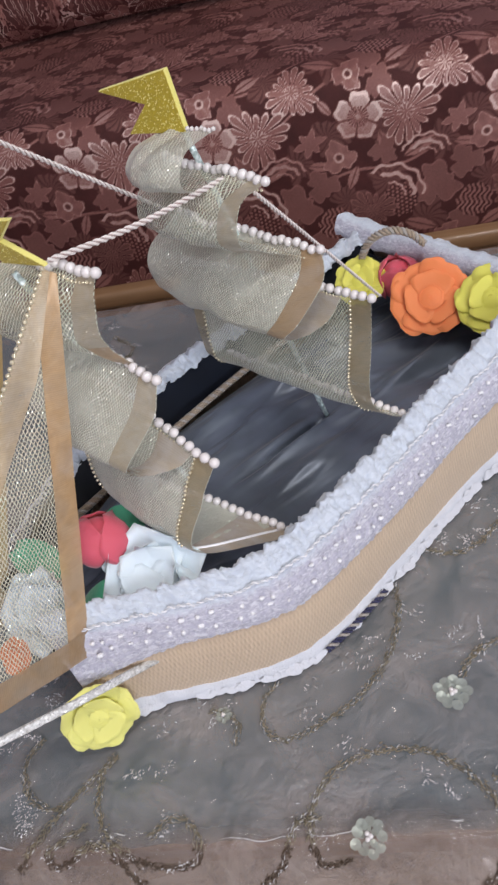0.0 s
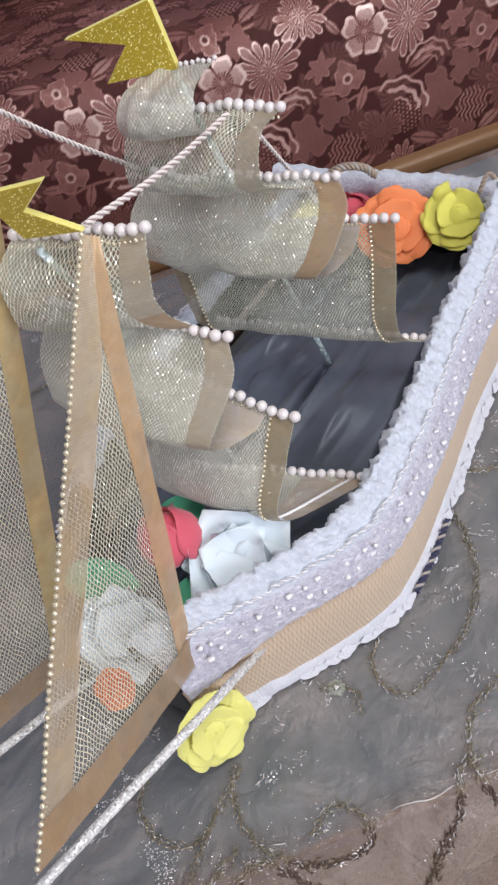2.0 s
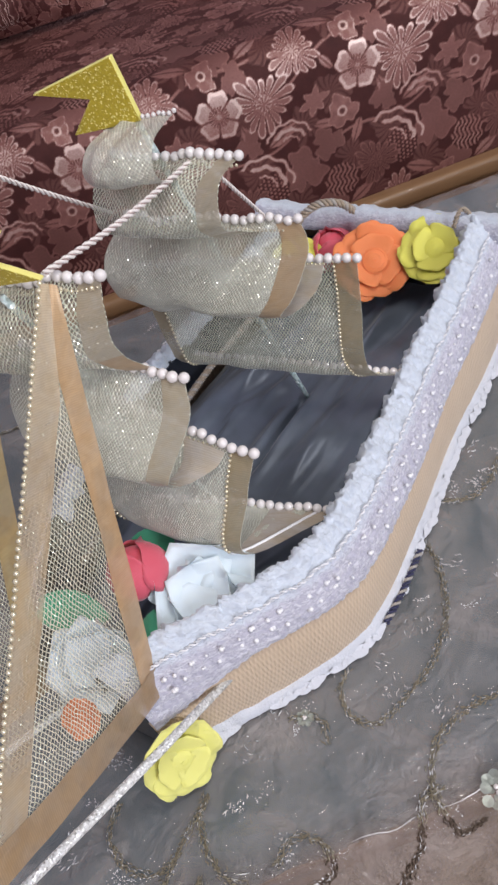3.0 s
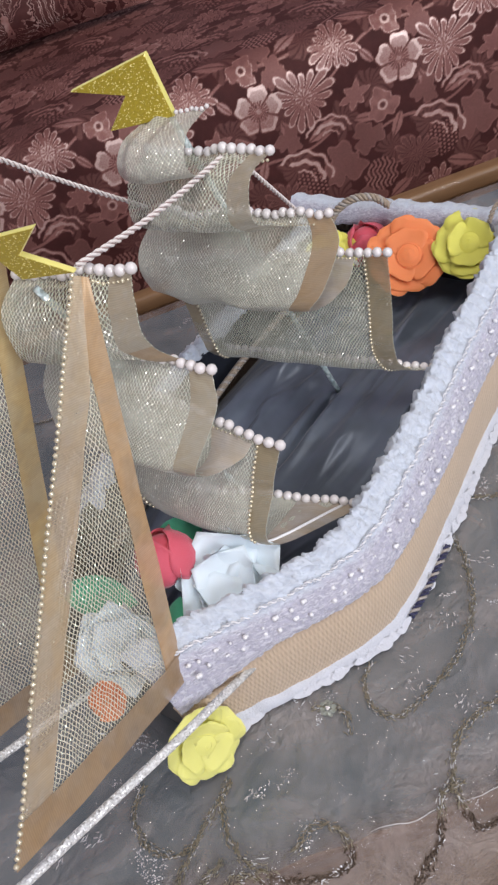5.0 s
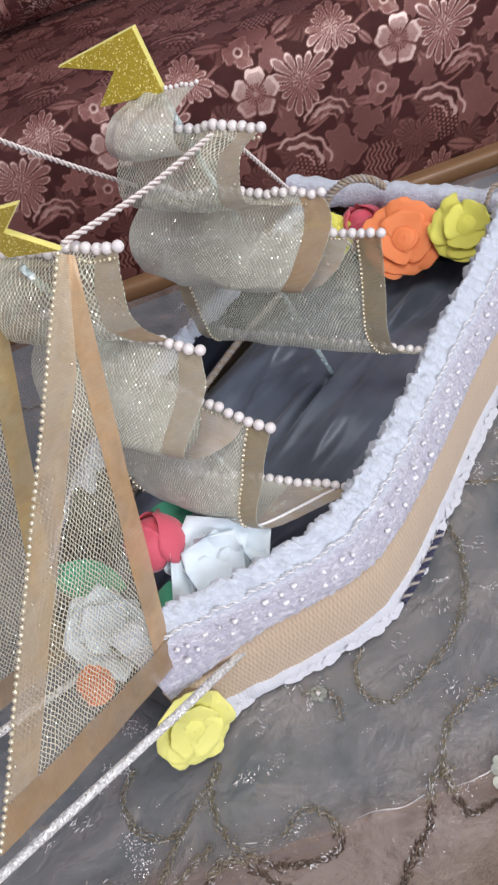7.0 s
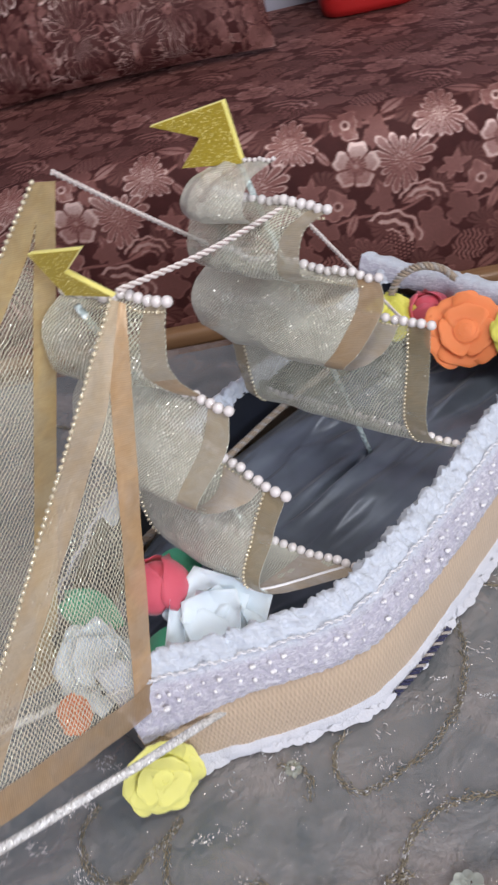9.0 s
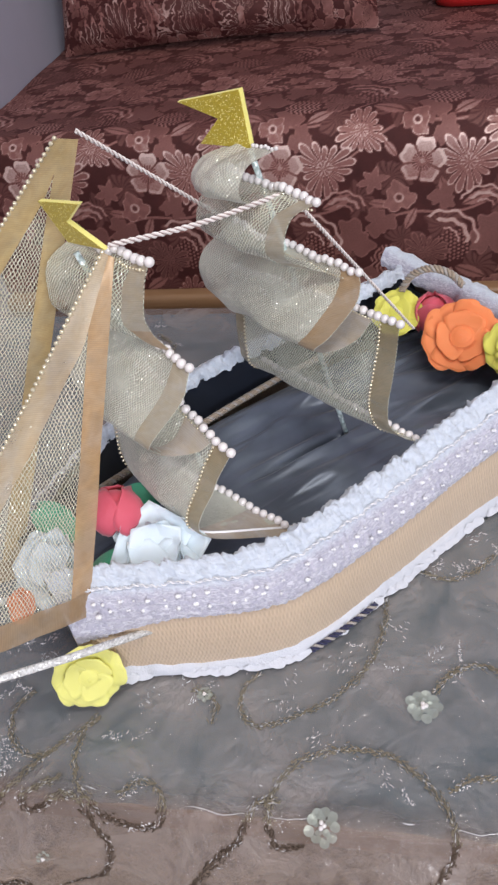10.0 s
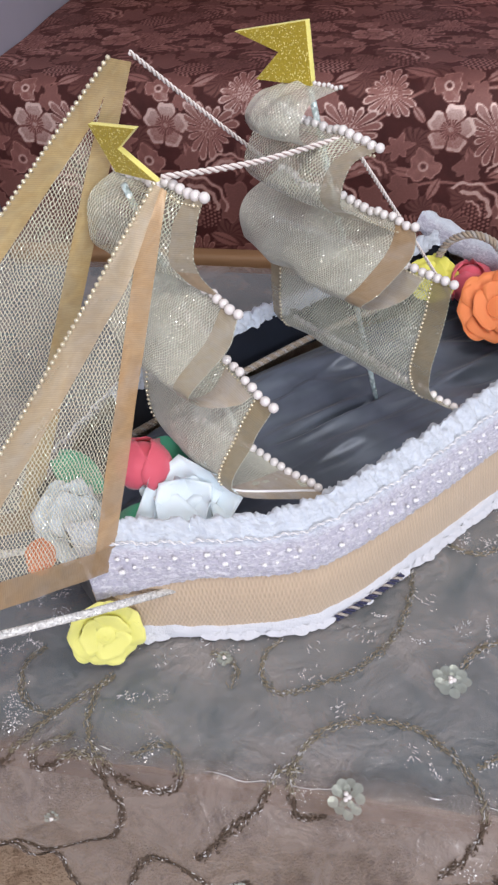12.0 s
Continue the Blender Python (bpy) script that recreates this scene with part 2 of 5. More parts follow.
def velvet_finish(n, p, light):
    """Dark maroon pile where light is 0, shiny dusty-pink threads where it is 1."""
    pile = n.noise(p, 800, 2)[0]
    ground = n.mix(n.noise(p, 50, 3)[0], (0.026, 0.0050, 0.0050), (0.085, 0.020, 0.018))
    rose = n.mix(n.noise(p, 14, 3)[0], (0.21, 0.072, 0.062), (0.38, 0.175, 0.150))
    pale = n.mix(n.noise(p, 9, 3)[0], (0.66, 0.44, 0.385), (0.96, 0.76, 0.69))
    col = n.mix(n.ramp(light, [(0.04, (0, 0, 0)), (0.46, (1, 1, 1))]), ground, rose)
    col = n.mix(n.ramp(light, [(0.48, (0, 0, 0)), (0.95, (1, 1, 1))]), col, pale)
    col = n.mix(n.math("MULTIPLY", pile, 0.25), col, (0.05, 0.014, 0.014))
    h = n.math("ADD", n.math("MULTIPLY", light, 0.7), n.math("MULTIPLY", pile, 0.3))
    # the nap is brushed upwards
    nap = n.vmath("NORMALIZE", n.vmath("ADD", n.add("ShaderNodeNewGeometry").outputs["Normal"], (0.0, -0.10, 0.20)))
    return n.set(color=col, rough=n.math("SUBTRACT", 0.75, n.math("MULTIPLY", light, 0.36)), spec=n.math("ADD", 0.25, n.math("MULTIPLY", light, 0.6)),
                 metal=n.math("MULTIPLY", light, 0.38), sheen=0.12, sheen_rough=0.35, sheen_tint=(0.95, 0.52, 0.46), normal=n.bump(h, 0.4, 0.0012, nap))


def velvet_material():
    """Dark maroon velvet with a shiny paler woven pattern: thin-petalled mums, five-petal flowers, leaves, arched stripes; in metres."""
    n = Nodes("floral_velvet")
    p = n.coords()
    warp = n.vmath("MULTIPLY", n.vmath("SUBTRACT", n.noise(p, 14, 2)["Color"], (0.5, 0.5, 0.5)), (0.018, 0.018, 0.018))
    fray = n.vmath("MULTIPLY", n.vmath("SUBTRACT", n.noise(p, 120, 2)["Color"], (0.5, 0.5, 0.5)), (0.009, 0.009, 0.009))
    flat = n.vmath("ADD", n.vmath("ADD", p, warp), fray)

    def polar(scale, seed, rand):
        at = n.vmath("ADD", flat, seed)
        v = n.voronoi(at, scale, rand)
        d = n.vmath("SUBTRACT", at, v["Position"])
        s = n.add("ShaderNodeSeparateXYZ")
        n.put(d, s.inputs[0])
        up = n.math("ADD", s.outputs[2], s.outputs[1])
        sc = n.add("ShaderNodeSeparateColor")
        n.put(v["Color"], sc.inputs[0])
        ang = n.math("ADD", n.math("ARCTAN2", up, s.outputs[0]), n.math("MULTIPLY", sc.outputs[2], 6.28))
        r = n.math("SQRT", n.math("ADD", n.math("MULTIPLY", s.outputs[0], s.outputs[0]), n.math("MULTIPLY", up, up)))
        return ang, r, sc

    def blooms(scale, petals, reach, seed, keep, thin, fillin, start):
        """Petals drawn by a bright outline round a duller fill."""
        ang, r, sc = polar(scale, seed, 0.7)
        lob = n.math("ABSOLUTE", n.math("COSINE", n.math("MULTIPLY", ang, petals / 2)))
        rel = n.math("DIVIDE", r, reach)
        edge = n.math("ADD", 0.50, n.math("MULTIPLY", n.math("POWER", lob, 0.55), 0.50))
        inside = n.math("MULTIPLY", n.math("LESS_THAN", rel, edge), n.math("GREATER_THAN", rel, start))
        rim = n.math("LESS_THAN", n.math("SUBTRACT", edge, rel), 0.10)
        gap = n.math("LESS_THAN", lob, thin)
        side = n.math("LESS_THAN", lob, thin + 0.24)
        line = n.math("MULTIPLY", n.math("MAXIMUM", rim, side), n.math("SUBTRACT", 1.0, gap))
        body = n.math("MULTIPLY", inside, n.math("MULTIPLY", n.math("SUBTRACT", 1.0, gap), n.math("ADD", fillin, n.math("MULTIPLY", line, 1.0 - fillin))))
        heart = n.math("MULTIPLY", n.math("LESS_THAN", n.math("ABSOLUTE", n.math("SUBTRACT", rel, start * 0.55)), 0.05), 0.8)
        chosen = n.math("MULTIPLY", n.math("GREATER_THAN", sc.outputs[0], keep), n.math("ADD", 0.45, n.math("MULTIPLY", sc.outputs[1], 0.55)))
        ground = n.math("MULTIPLY", n.math("GREATER_THAN", sc.outputs[0], keep), n.math("LESS_THAN", rel, 1.02))
        return n.math("MULTIPLY", chosen, n.math("MAXIMUM", body, heart)), ground

    def arches(scale, seed, keep):
        """Fans of thin curved stripes."""
        ang, r, sc = polar(scale, seed, 0.7)
        ring = n.math("GREATER_THAN", n.math("SINE", n.math("MULTIPLY", r, 900.0)), 0.25)
        zone = n.math("MULTIPLY", n.math("LESS_THAN", r, 0.036), n.math("GREATER_THAN", r, 0.016))
        fan = n.math("GREATER_THAN", n.math("SINE", ang), 0.15)
        return n.math("MULTIPLY", n.math("MULTIPLY", ring, zone), n.math("MULTIPLY", fan, n.math("GREATER_THAN", sc.outputs[0], keep)))

    light = 0.0
    fans = n.math("MULTIPLY", arches(13.0, (5.5, 0.9, 3.1), 0.35), 0.75)
    for scale, petals, reach, seed, keep, thin, fillin, start, power in (
            (27.0, 7, 0.023, (1.1, 4.2, 2.4), 0.12, 0.10, 0.62, 0.0, 0.62), (40.0, 5, 0.013, (7.1, 2.2, 1.3), 0.20, 0.20, 0.70, 0.2, 0.72),
            (15.0, 5, 0.025, (3.3, 1.7, 0.4), 0.45, 0.16, 0.66, 0.18, 0.90), (10.8, 17, 0.046, (0.0, 0.0, 0.0), 0.25, 0.34, 0.16, 0.16, 1.25)):
        bloom, patch = blooms(scale, petals, reach, seed, keep, thin, fillin, start)
        light = n.math("MAXIMUM", n.math("MULTIPLY", light, n.math("SUBTRACT", 1.0, n.math("MULTIPLY", patch, 0.75))), n.math("MULTIPLY", bloom, power))
        if petals == 5 and reach < 0.02:
            light = n.math("MAXIMUM", light, fans)
    wear_and_light = n.ramp(n.noise(p, 22, 3, 0.6)[0], [(0.30, (0.32, 0.32, 0.32)), (0.60, (1, 1, 1))])
    return velvet_finish(n, p, n.math("MINIMUM", n.math("MULTIPLY", light, wear_and_light), 1.0))


def woven_velvet_material():
    """The same velvet, its pale threads laid by the seat's own weave."""
    n = Nodes("woven_floral_velvet")
    p = n.coords()
    weave = n.add("ShaderNodeAttribute")
    weave.attribute_name = "weave"
    fibre = n.noise(p, 420, 3, 0.6)[0]
    light = n.math("MULTIPLY", weave.outputs["Fac"], n.math("ADD", 0.72, n.math("MULTIPLY", fibre, 0.5)))
    return velvet_finish(n, p, n.math("MINIMUM", light, 1.0))


def wood_material(name, dark, light):
    n = Nodes(name)
    p = n.coords()
    grain = n.noise(n.vmath("MULTIPLY", p, (3.0, 60.0, 60.0)), 1.0, 4, 0.6, 0.6)[0]
    fine = n.noise(n.vmath("MULTIPLY", p, (20.0, 400.0, 400.0)), 1.0, 2)[0]
    col = n.mix(grain, dark, light)
    return n.set(color=col, rough=0.36, coat=0.3, normal=n.bump(n.math("ADD", grain, n.math("MULTIPLY", fine, 0.3)), 0.15, 0.0006))


def cloth_material():
    """Sheer brown organza under a crinkled clear film."""
    n = Nodes("organza_tablecloth")
    p = n.coords()
    cloud = n.ramp(n.noise(p, 17, 4, 0.6, 0.8)[0], [(0.30, (0, 0, 0)), (0.70, (1, 1, 1))])
    ridge = n.math("ABSOLUTE", n.math("SUBTRACT", n.noise(p, 34, 4, 0.55, 0.6)[0], 0.5))
    crink = n.math("ABSOLUTE", n.math("SUBTRACT", n.noise(n.vmath("MULTIPLY", p, (1.5, 0.7, 1.0)), 120, 3, 0.6, 0.4)[0], 0.5))
    weave = n.noise(p, 2200, 1)[0]
    col = n.mix(cloud, (0.150, 0.122, 0.112), (0.500, 0.425, 0.392))
    nor = n.bump(ridge, 0.9, 0.011)
    nor = n.bump(crink, 0.65, 0.0034, nor)
    alpha = n.math("ADD", n.math("MULTIPLY", cloud, 0.08), n.math("ADD", 0.38, n.math("MULTIPLY", weave, 0.14)))
    n.put(nor, n.bsdf.inputs["Coat Normal"])
    return n.set(color=col, rough=0.48, normal=nor, alpha=alpha, coat=1.0, coat_rough=0.075, sheen=0.3)


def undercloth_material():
    """Grey satin whose alpha fades unevenly towards its front edge, softening the change to brown."""
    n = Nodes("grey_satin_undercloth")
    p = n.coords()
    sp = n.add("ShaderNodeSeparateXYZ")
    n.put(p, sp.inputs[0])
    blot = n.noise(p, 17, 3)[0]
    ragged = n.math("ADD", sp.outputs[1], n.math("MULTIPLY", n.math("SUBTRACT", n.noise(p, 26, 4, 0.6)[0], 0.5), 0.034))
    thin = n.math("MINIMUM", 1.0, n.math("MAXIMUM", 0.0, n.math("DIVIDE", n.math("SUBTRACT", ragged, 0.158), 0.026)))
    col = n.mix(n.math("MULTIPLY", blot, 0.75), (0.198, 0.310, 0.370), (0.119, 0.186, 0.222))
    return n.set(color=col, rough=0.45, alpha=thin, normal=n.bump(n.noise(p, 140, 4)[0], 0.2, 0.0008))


def carpet_material():
    n = Nodes("patterned_carpet")
    p = n.coords()
    blot = n.noise(p, 34, 3, 0.6, 1.5)[0]
    tuft = n.noise(p, 420, 2)[0]
    col = n.ramp(blot, [(0.30, (0.20, 0.125, 0.08)), (0.45, (0.47, 0.335, 0.235)), (0.70, (0.58, 0.44, 0.325))])
    speck = n.ramp(n.noise(p, 150, 3, 0.7)[0], [(0.54, (0, 0, 0)), (0.66, (1, 1, 1))])
    col = n.mix(n.math("MULTIPLY", speck, 0.6), col, (0.17, 0.11, 0.07))
    col = n.mix(n.math("MULTIPLY", tuft, 0.4), col, (0.30, 0.22, 0.14))
    return n.set(color=col, rough=0.95, normal=n.bump(tuft, 0.8, 0.003))


def strand_material(name, color, dark):
    n = Nodes(name)
    p = n.coords()
    f = n.noise(p, 1300, 2)[0]
    return n.set(color=n.mix(f, dark, color), rough=0.55, sheen=0.3, normal=n.bump(f, 0.5, 0.0004))


VELVET = velvet_material()
SEAT_VELVET = woven_velvet_material()
WOOD = wood_material("varnished_wood", (0.095, 0.042, 0.020), (0.30, 0.165, 0.085))
RAIL_WOOD = wood_material("golden_varnished_wood", (0.22, 0.115, 0.052), (0.47, 0.29, 0.155))
WALL = plain("lilac_grey_wall_paint", (0.39, 0.38, 0.455), 0.7, bump=0.12, scale=160, vary=0.15)
CEIL = plain("white_ceiling_paint", (0.78, 0.77, 0.75), 0.8, bump=0.1, scale=120, vary=0.1)
CARPET = carpet_material()
CLOTH = cloth_material()
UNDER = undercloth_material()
WHITE_GLINT = plain("white_glint", (0.90, 0.90, 0.92), 0.2, 0.15, vary=0.1)
EDGE = foam("pale_foam_edge", (0.86, 0.78, 0.22))
GOLD_THREAD = plain("gold_thread", (0.40, 0.350, 0.250), 0.36, 0.42, bump=0.5, scale=1500, vary=0.7)
DARK_THREAD = plain("brown_thread", (0.13, 0.092, 0.066), 0.55, 0.1, bump=0.5, scale=1500, vary=0.6)
SEQUIN = plain("cream_sequin", (0.60, 0.67, 0.60), 0.26, 0.25, bump=0.2, scale=900, vary=0.4, alpha=0.5)
FILM_GLINT = plain("film_glint", (0.86, 0.86, 0.88), 0.14, 0.3, vary=0.1)
BURLAP, LACE = burlap_material(), lace_material()
FRINGE = plain("white_cotton_lace", (0.68, 0.70, 0.76), 0.7, bump=0.9, scale=700, vary=0.2)
DECK = satin_material("slate_satin", (0.190, 0.226, 0.290))
NAVY = satin_material("navy_satin", (0.010, 0.016, 0.032), 0.6)
NET = netting("gold_net", (0.50, 0.495, 0.385), 0.0022, 0.46, 0.33, 1.25, 0.26)
HAZE_NET = netting("fine_gold_net", (0.54, 0.525, 0.430), 0.0019, 0.70, 0.3, 1.15, 0.26, 0.66, 1.35)
JIB_NET = netting("open_gold_net", (0.46, 0.43, 0.33), 0.0040, 0.09, 0.3, 1.7, 0.21, 1.75, 1.35)
BAND = organza_band("copper_ribbon_edge", (0.57, 0.375, 0.200), 0.92)
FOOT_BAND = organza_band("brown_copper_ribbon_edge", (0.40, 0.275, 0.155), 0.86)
CREAM_BAND = organza_band("cream_copper_ribbon_edge", (0.55, 0.425, 0.275), 0.70)
PALE_BAND = organza_band("pale_olive_ribbon_edge", (0.47, 0.405, 0.295), 0.74)
GOLD_BAND = organza_band("olive_gold_ribbon_edge", (0.34, 0.27, 0.155), 0.76)
GOLDEN_BAND = organza_band("golden_ribbon_edge", (0.56, 0.42, 0.20), 0.92)
CURL = organza_band("pale_ribbon_inside", (0.52, 0.445, 0.37), 0.82)
PEARL = plain("pearl", (0.84, 0.80, 0.79), 0.20, coat=0.6, coat_rough=0.1, vary=0.1)
WHITE_BEAD = plain("white_bead", (0.93, 0.93, 0.96), 0.35, vary=0.05)
GOLD_BEAD = plain("champagne_bead", (0.86, 0.78, 0.58), 0.2, 0.5, vary=0.2)
FLAG = foam("yellow_glitter_foam", (0.50, 0.375, 0.020), 0.09)
YELLOW = foam("lemon_foam", (0.95, 0.92, 0.25))
LIME = foam("lime_yellow_foam", (0.86, 0.82, 0.13))
ORANGE = foam("orange_foam", (1.0, 0.27, 0.085))
RED = foam("rose_red_foam", (0.80, 0.11, 0.165))
ICE = foam("ice_white_foam", (0.82, 0.93, 0.99))
GREEN = foam("green_foam", (0.09, 0.48, 0.28))
WHITE_ROPE = strand_material("white_cord", (0.96, 0.92, 0.89), (0.74, 0.66, 0.63))
GROOVE_SHADE = strand_material("rosy_brown_groove_shade", (0.52, 0.38, 0.35), (0.28, 0.19, 0.18))
TAN_ROPE = strand_material("tan_cord", (0.54, 0.45, 0.345), (0.18, 0.125, 0.085))
GREY_ROPE = strand_material("grey_cord", (0.54, 0.50, 0.46), (0.26, 0.23, 0.21))
NAVY_CORD = strand_material("navy_cord", (0.02, 0.025, 0.11), (0.008, 0.008, 0.03))
GLITTER_ROD = glitter("silver_glitter_tape", (0.86, 0.87, 0.86), 0.0008)
MAST_TAPE = glitter("holographic_tape", (0.74, 0.90, 0.89), 0.0018, (0.90, 0.98, 0.97))
RED_PLASTIC = plain("red_plastic", (0.50, 0.02, 0.02), 0.35, bump=0.05, scale=200, vary=0.2)


# ---- mesh helpers ----
def mesh_of(name, verts, faces, material, smooth=True, uvs=None):
    me = bpy.data.meshes.new(name)
    me.from_pydata([tuple(v) for v in verts], [], faces)
    me.materials.append(material)
    if uvs is not None:
        layer = me.uv_layers.new(name="UVMap")
        for loop in me.loops:
            layer.data[loop.index].uv = uvs[loop.vertex_index]
    if smooth:
        me.polygons.foreach_set("use_smooth", [True] * len(me.polygons))
    me.update()
    return me


def part(name, me, parent, label="", m=None):
    ob = new(name, me)
    if parent is not None:
        ob.parent = parent
    if m is not None:
        ob.matrix_basis = m
    if label:
        ob["label"] = label
    return ob


def bm_part(name, bm, material, parent, label="", smooth=False, m=None):
    me = bpy.data.meshes.new(name)
    bm.normal_update()
    bm.to_mesh(me)
    bm.free()
    me.materials.append(material)
    if smooth:
        me.polygons.foreach_set("use_smooth", [True] * len(me.polygons))
    return part(name, me, parent, label, m)


def thing(name, m, label, category, group="", kind=""):
    ob = new(name)
    ob.matrix_world = m
    ob.empty_display_size = 0.02
    return tagged(ob, label, category, group, kind)


def box(bm, x0, y0, z0, x1, y1, z1, bevel=0.0, segs=2):
    r = bmesh.ops.create_cube(bm, size=1.0, matrix=Matrix.Translation(((x0 + x1) / 2, (y0 + y1) / 2, (z0 + z1) / 2)) @ Matrix.Diagonal((x1 - x0, y1 - y0, z1 - z0, 1)))
    if bevel:
        es = {e for v in r["verts"] for e in v.link_edges}
        bmesh.ops.bevel(bm, geom=list(es), offset=bevel, segments=segs, profile=0.5, affect="EDGES")


def grid_faces(rows, cols, closed=False):
    fs = []
    for i in range(rows - 1):
        for j in range(cols if closed else cols - 1):
            k = (j + 1) % cols
            fs.append((i * cols + j, i * cols + k, (i + 1) * cols + k, (i + 1) * cols + j))
    return fs


def spline(pts, steps):
    """Catmull-Rom through points, open ends."""
    pts = [Vector(p) for p in pts]
    ext = [2 * pts[0] - pts[1], *pts, 2 * pts[-1] - pts[-2]]
    out = []
    for i in range(len(pts) - 1):
        a, b, c, d = ext[i:i + 4]
        for s in range(steps):
            t = s / steps
            out.append(0.5 * ((2 * b) + (c - a) * t + (2 * a - 5 * b + 4 * c - d) * t * t + (3 * b - a - 3 * c + d) * t ** 3))
    return out + [pts[-1]]


def evenly(pts, gap):
    """Points at an even distance along a polyline."""
    out, left = [pts[0].copy()], gap
    for a, b in zip(pts, pts[1:]):
        d = (b - a).length
        pos = 0.0
        while d - pos >= left:
            pos += left
            out.append(a.lerp(b, pos / d))
            left = gap
        left -= d - pos
    return out


def tube_mesh(name, pts, r, material, sides=8, taper=None):
    pts = [Vector(p) for p in pts]
    vs, n = [], len(pts)
    side = None
    for i, p in enumerate(pts):
        t = (pts[min(i + 1, n - 1)] - pts[max(i - 1, 0)]).normalized()
        if side is None:
            side = t.orthogonal().normalized()
        side = (side - t * side.dot(t)).normalized()
        up = t.cross(side)
        rr = r * (taper[i] if taper else 1)
        vs += [p + rr * (math.cos(k * math.tau / sides) * side + math.sin(k * math.tau / sides) * up) for k in range(sides)]
    fs = grid_faces(n, sides, True)
    fs.append(tuple(range(sides))[::-1])
    fs.append(tuple(range((n - 1) * sides, n * sides)))
    return mesh_of(name, vs, fs, material)


def twisted_meshes(name, pts, r, pitch, materials, strands=2):
    """One mesh a strand of a laid rope."""
    path = evenly(spline(pts, 8) if len(pts) > 2 else [Vector(p) for p in pts], pitch / 9)
    out = []
    for s in range(strands):
        line, side = [], None
        for i, p in enumerate(path):
            t = (path[min(i + 1, len(path) - 1)] - path[max(i - 1, 0)]).normalized()
            if side is None:
                side = t.orthogonal().normalized()
            side = (side - t * side.dot(t)).normalized()
            up = t.cross(side)
            a = math.tau * (i / 9 + s / strands)
            line.append(p + r * 0.62 * (math.cos(a) * side + math.sin(a) * up))
        # thin brown strands stand in for the shade in the rope's grooves
        out.append(tube_mesh(name, line, r * (0.19 if materials[s % len(materials)] is GROOVE_SHADE else 0.42 if strands == 3 else 0.50), materials[s % len(materials)], 6))
    return out


def merged(name, meshes):
    """Several meshes as one, keeping their materials."""
    vs, fs, mats, idx = [], [], [], []
    for me in meshes:
        k = len(vs)
        vs += [v.co.copy() for v in me.vertices]
        m = me.materials[0]
        if m not in mats:
            mats.append(m)
        for poly in me.polygons:
            fs.append(tuple(k + i for i in poly.vertices))
            idx.append(mats.index(m))
    out = bpy.data.meshes.new(name)
    out.from_pydata(vs, [], fs)
    for m in mats:
        out.materials.append(m)
    out.polygons.foreach_set("material_index", idx)
    out.polygons.foreach_set("use_smooth", [True] * len(fs))
    out.update()
    return out


def ball_mesh(name, r, material, sub=2):
    bm = bmesh.new()
    bmesh.ops.create_icosphere(bm, subdivisions=sub, radius=r)
    me = bpy.data.meshes.new(name)
    bm.to_mesh(me)
    bm.free()
    me.materials.append(material)
    me.polygons.foreach_set("use_smooth", [True] * len(me.polygons))
    return me


def bead_row_mesh(name, pts, r, material, vary=0.0):
    """A string of small beads as one mesh."""
    ico = ball_mesh(name + "_one", r, material, 1)
    vs0, fs0 = [v.co.copy() for v in ico.vertices], [tuple(f.vertices) for f in ico.polygons]
    bpy.data.meshes.remove(ico)
    vs, fs = [], []
    for p in pts:
        k = len(vs)
        size = 1 + random.uniform(-vary, vary)
        vs += [p + v * size for v in vs0]
        fs += [tuple(k + i for i in f) for f in fs0]
    return mesh_of(name, vs, fs, material)


# ---- room ----
TABLE_Z = 0.370
X0, X1, Y0, Y1, ROOM_H = -0.580, 2.6, -2.1, 1.722, 2.6


def slab(name, x0, y0, z0, x1, y1, z1, mat, label, category):
    bm = bmesh.new()
    box(bm, x0, y0, z0, x1, y1, z1)
    return tagged(bm_part(name, bm, mat, None), label, category, kind="structure")


slab("floor", X0 - 0.1, Y0 - 0.1, -0.1, X1 + 0.1, Y1 + 0.1, 0.0, CARPET, "beige carpet floor with dark brown blotched pattern", "floor")
slab("ceiling", X0 - 0.1, Y0 - 0.1, ROOM_H, X1 + 0.1, Y1 + 0.1, ROOM_H + 0.1, CEIL, "plain white painted ceiling of the room", "ceiling")
slab("wall_north", X0, Y1, 0, X1, Y1 + 0.1, ROOM_H, WALL, "lilac grey painted wall behind the sofa", "wall")
slab("wall_west", X0 - 0.1, Y0 - 0.1, 0, X0, Y1 + 0.1, ROOM_H, WALL, "lilac grey painted wall beside the sofa end", "wall")
slab("wall_east", X1, Y0 - 0.1, 0, X1 + 0.1, Y1 + 0.1, ROOM_H, WALL, "lilac grey painted side wall", "wall")
# unseen wall; its window opening is added for the front light
wall_s = bmesh.new()
for a in ((X0, 0, 0.5, ROOM_H), (2.0, 0, X1, ROOM_H), (0.5, 0, 2.0, 0.85), (0.5, 2.25, 2.0, ROOM_H)):
    if a[2] > a[0]:
        box(wall_s, max(a[0], X0), Y0 - 0.1, a[1], a[2], Y0, a[3])
tagged(bm_part("wall_south", wall_s, WALL, None), "unseen lilac grey painted wall with an added window opening", "wall", kind="structure")


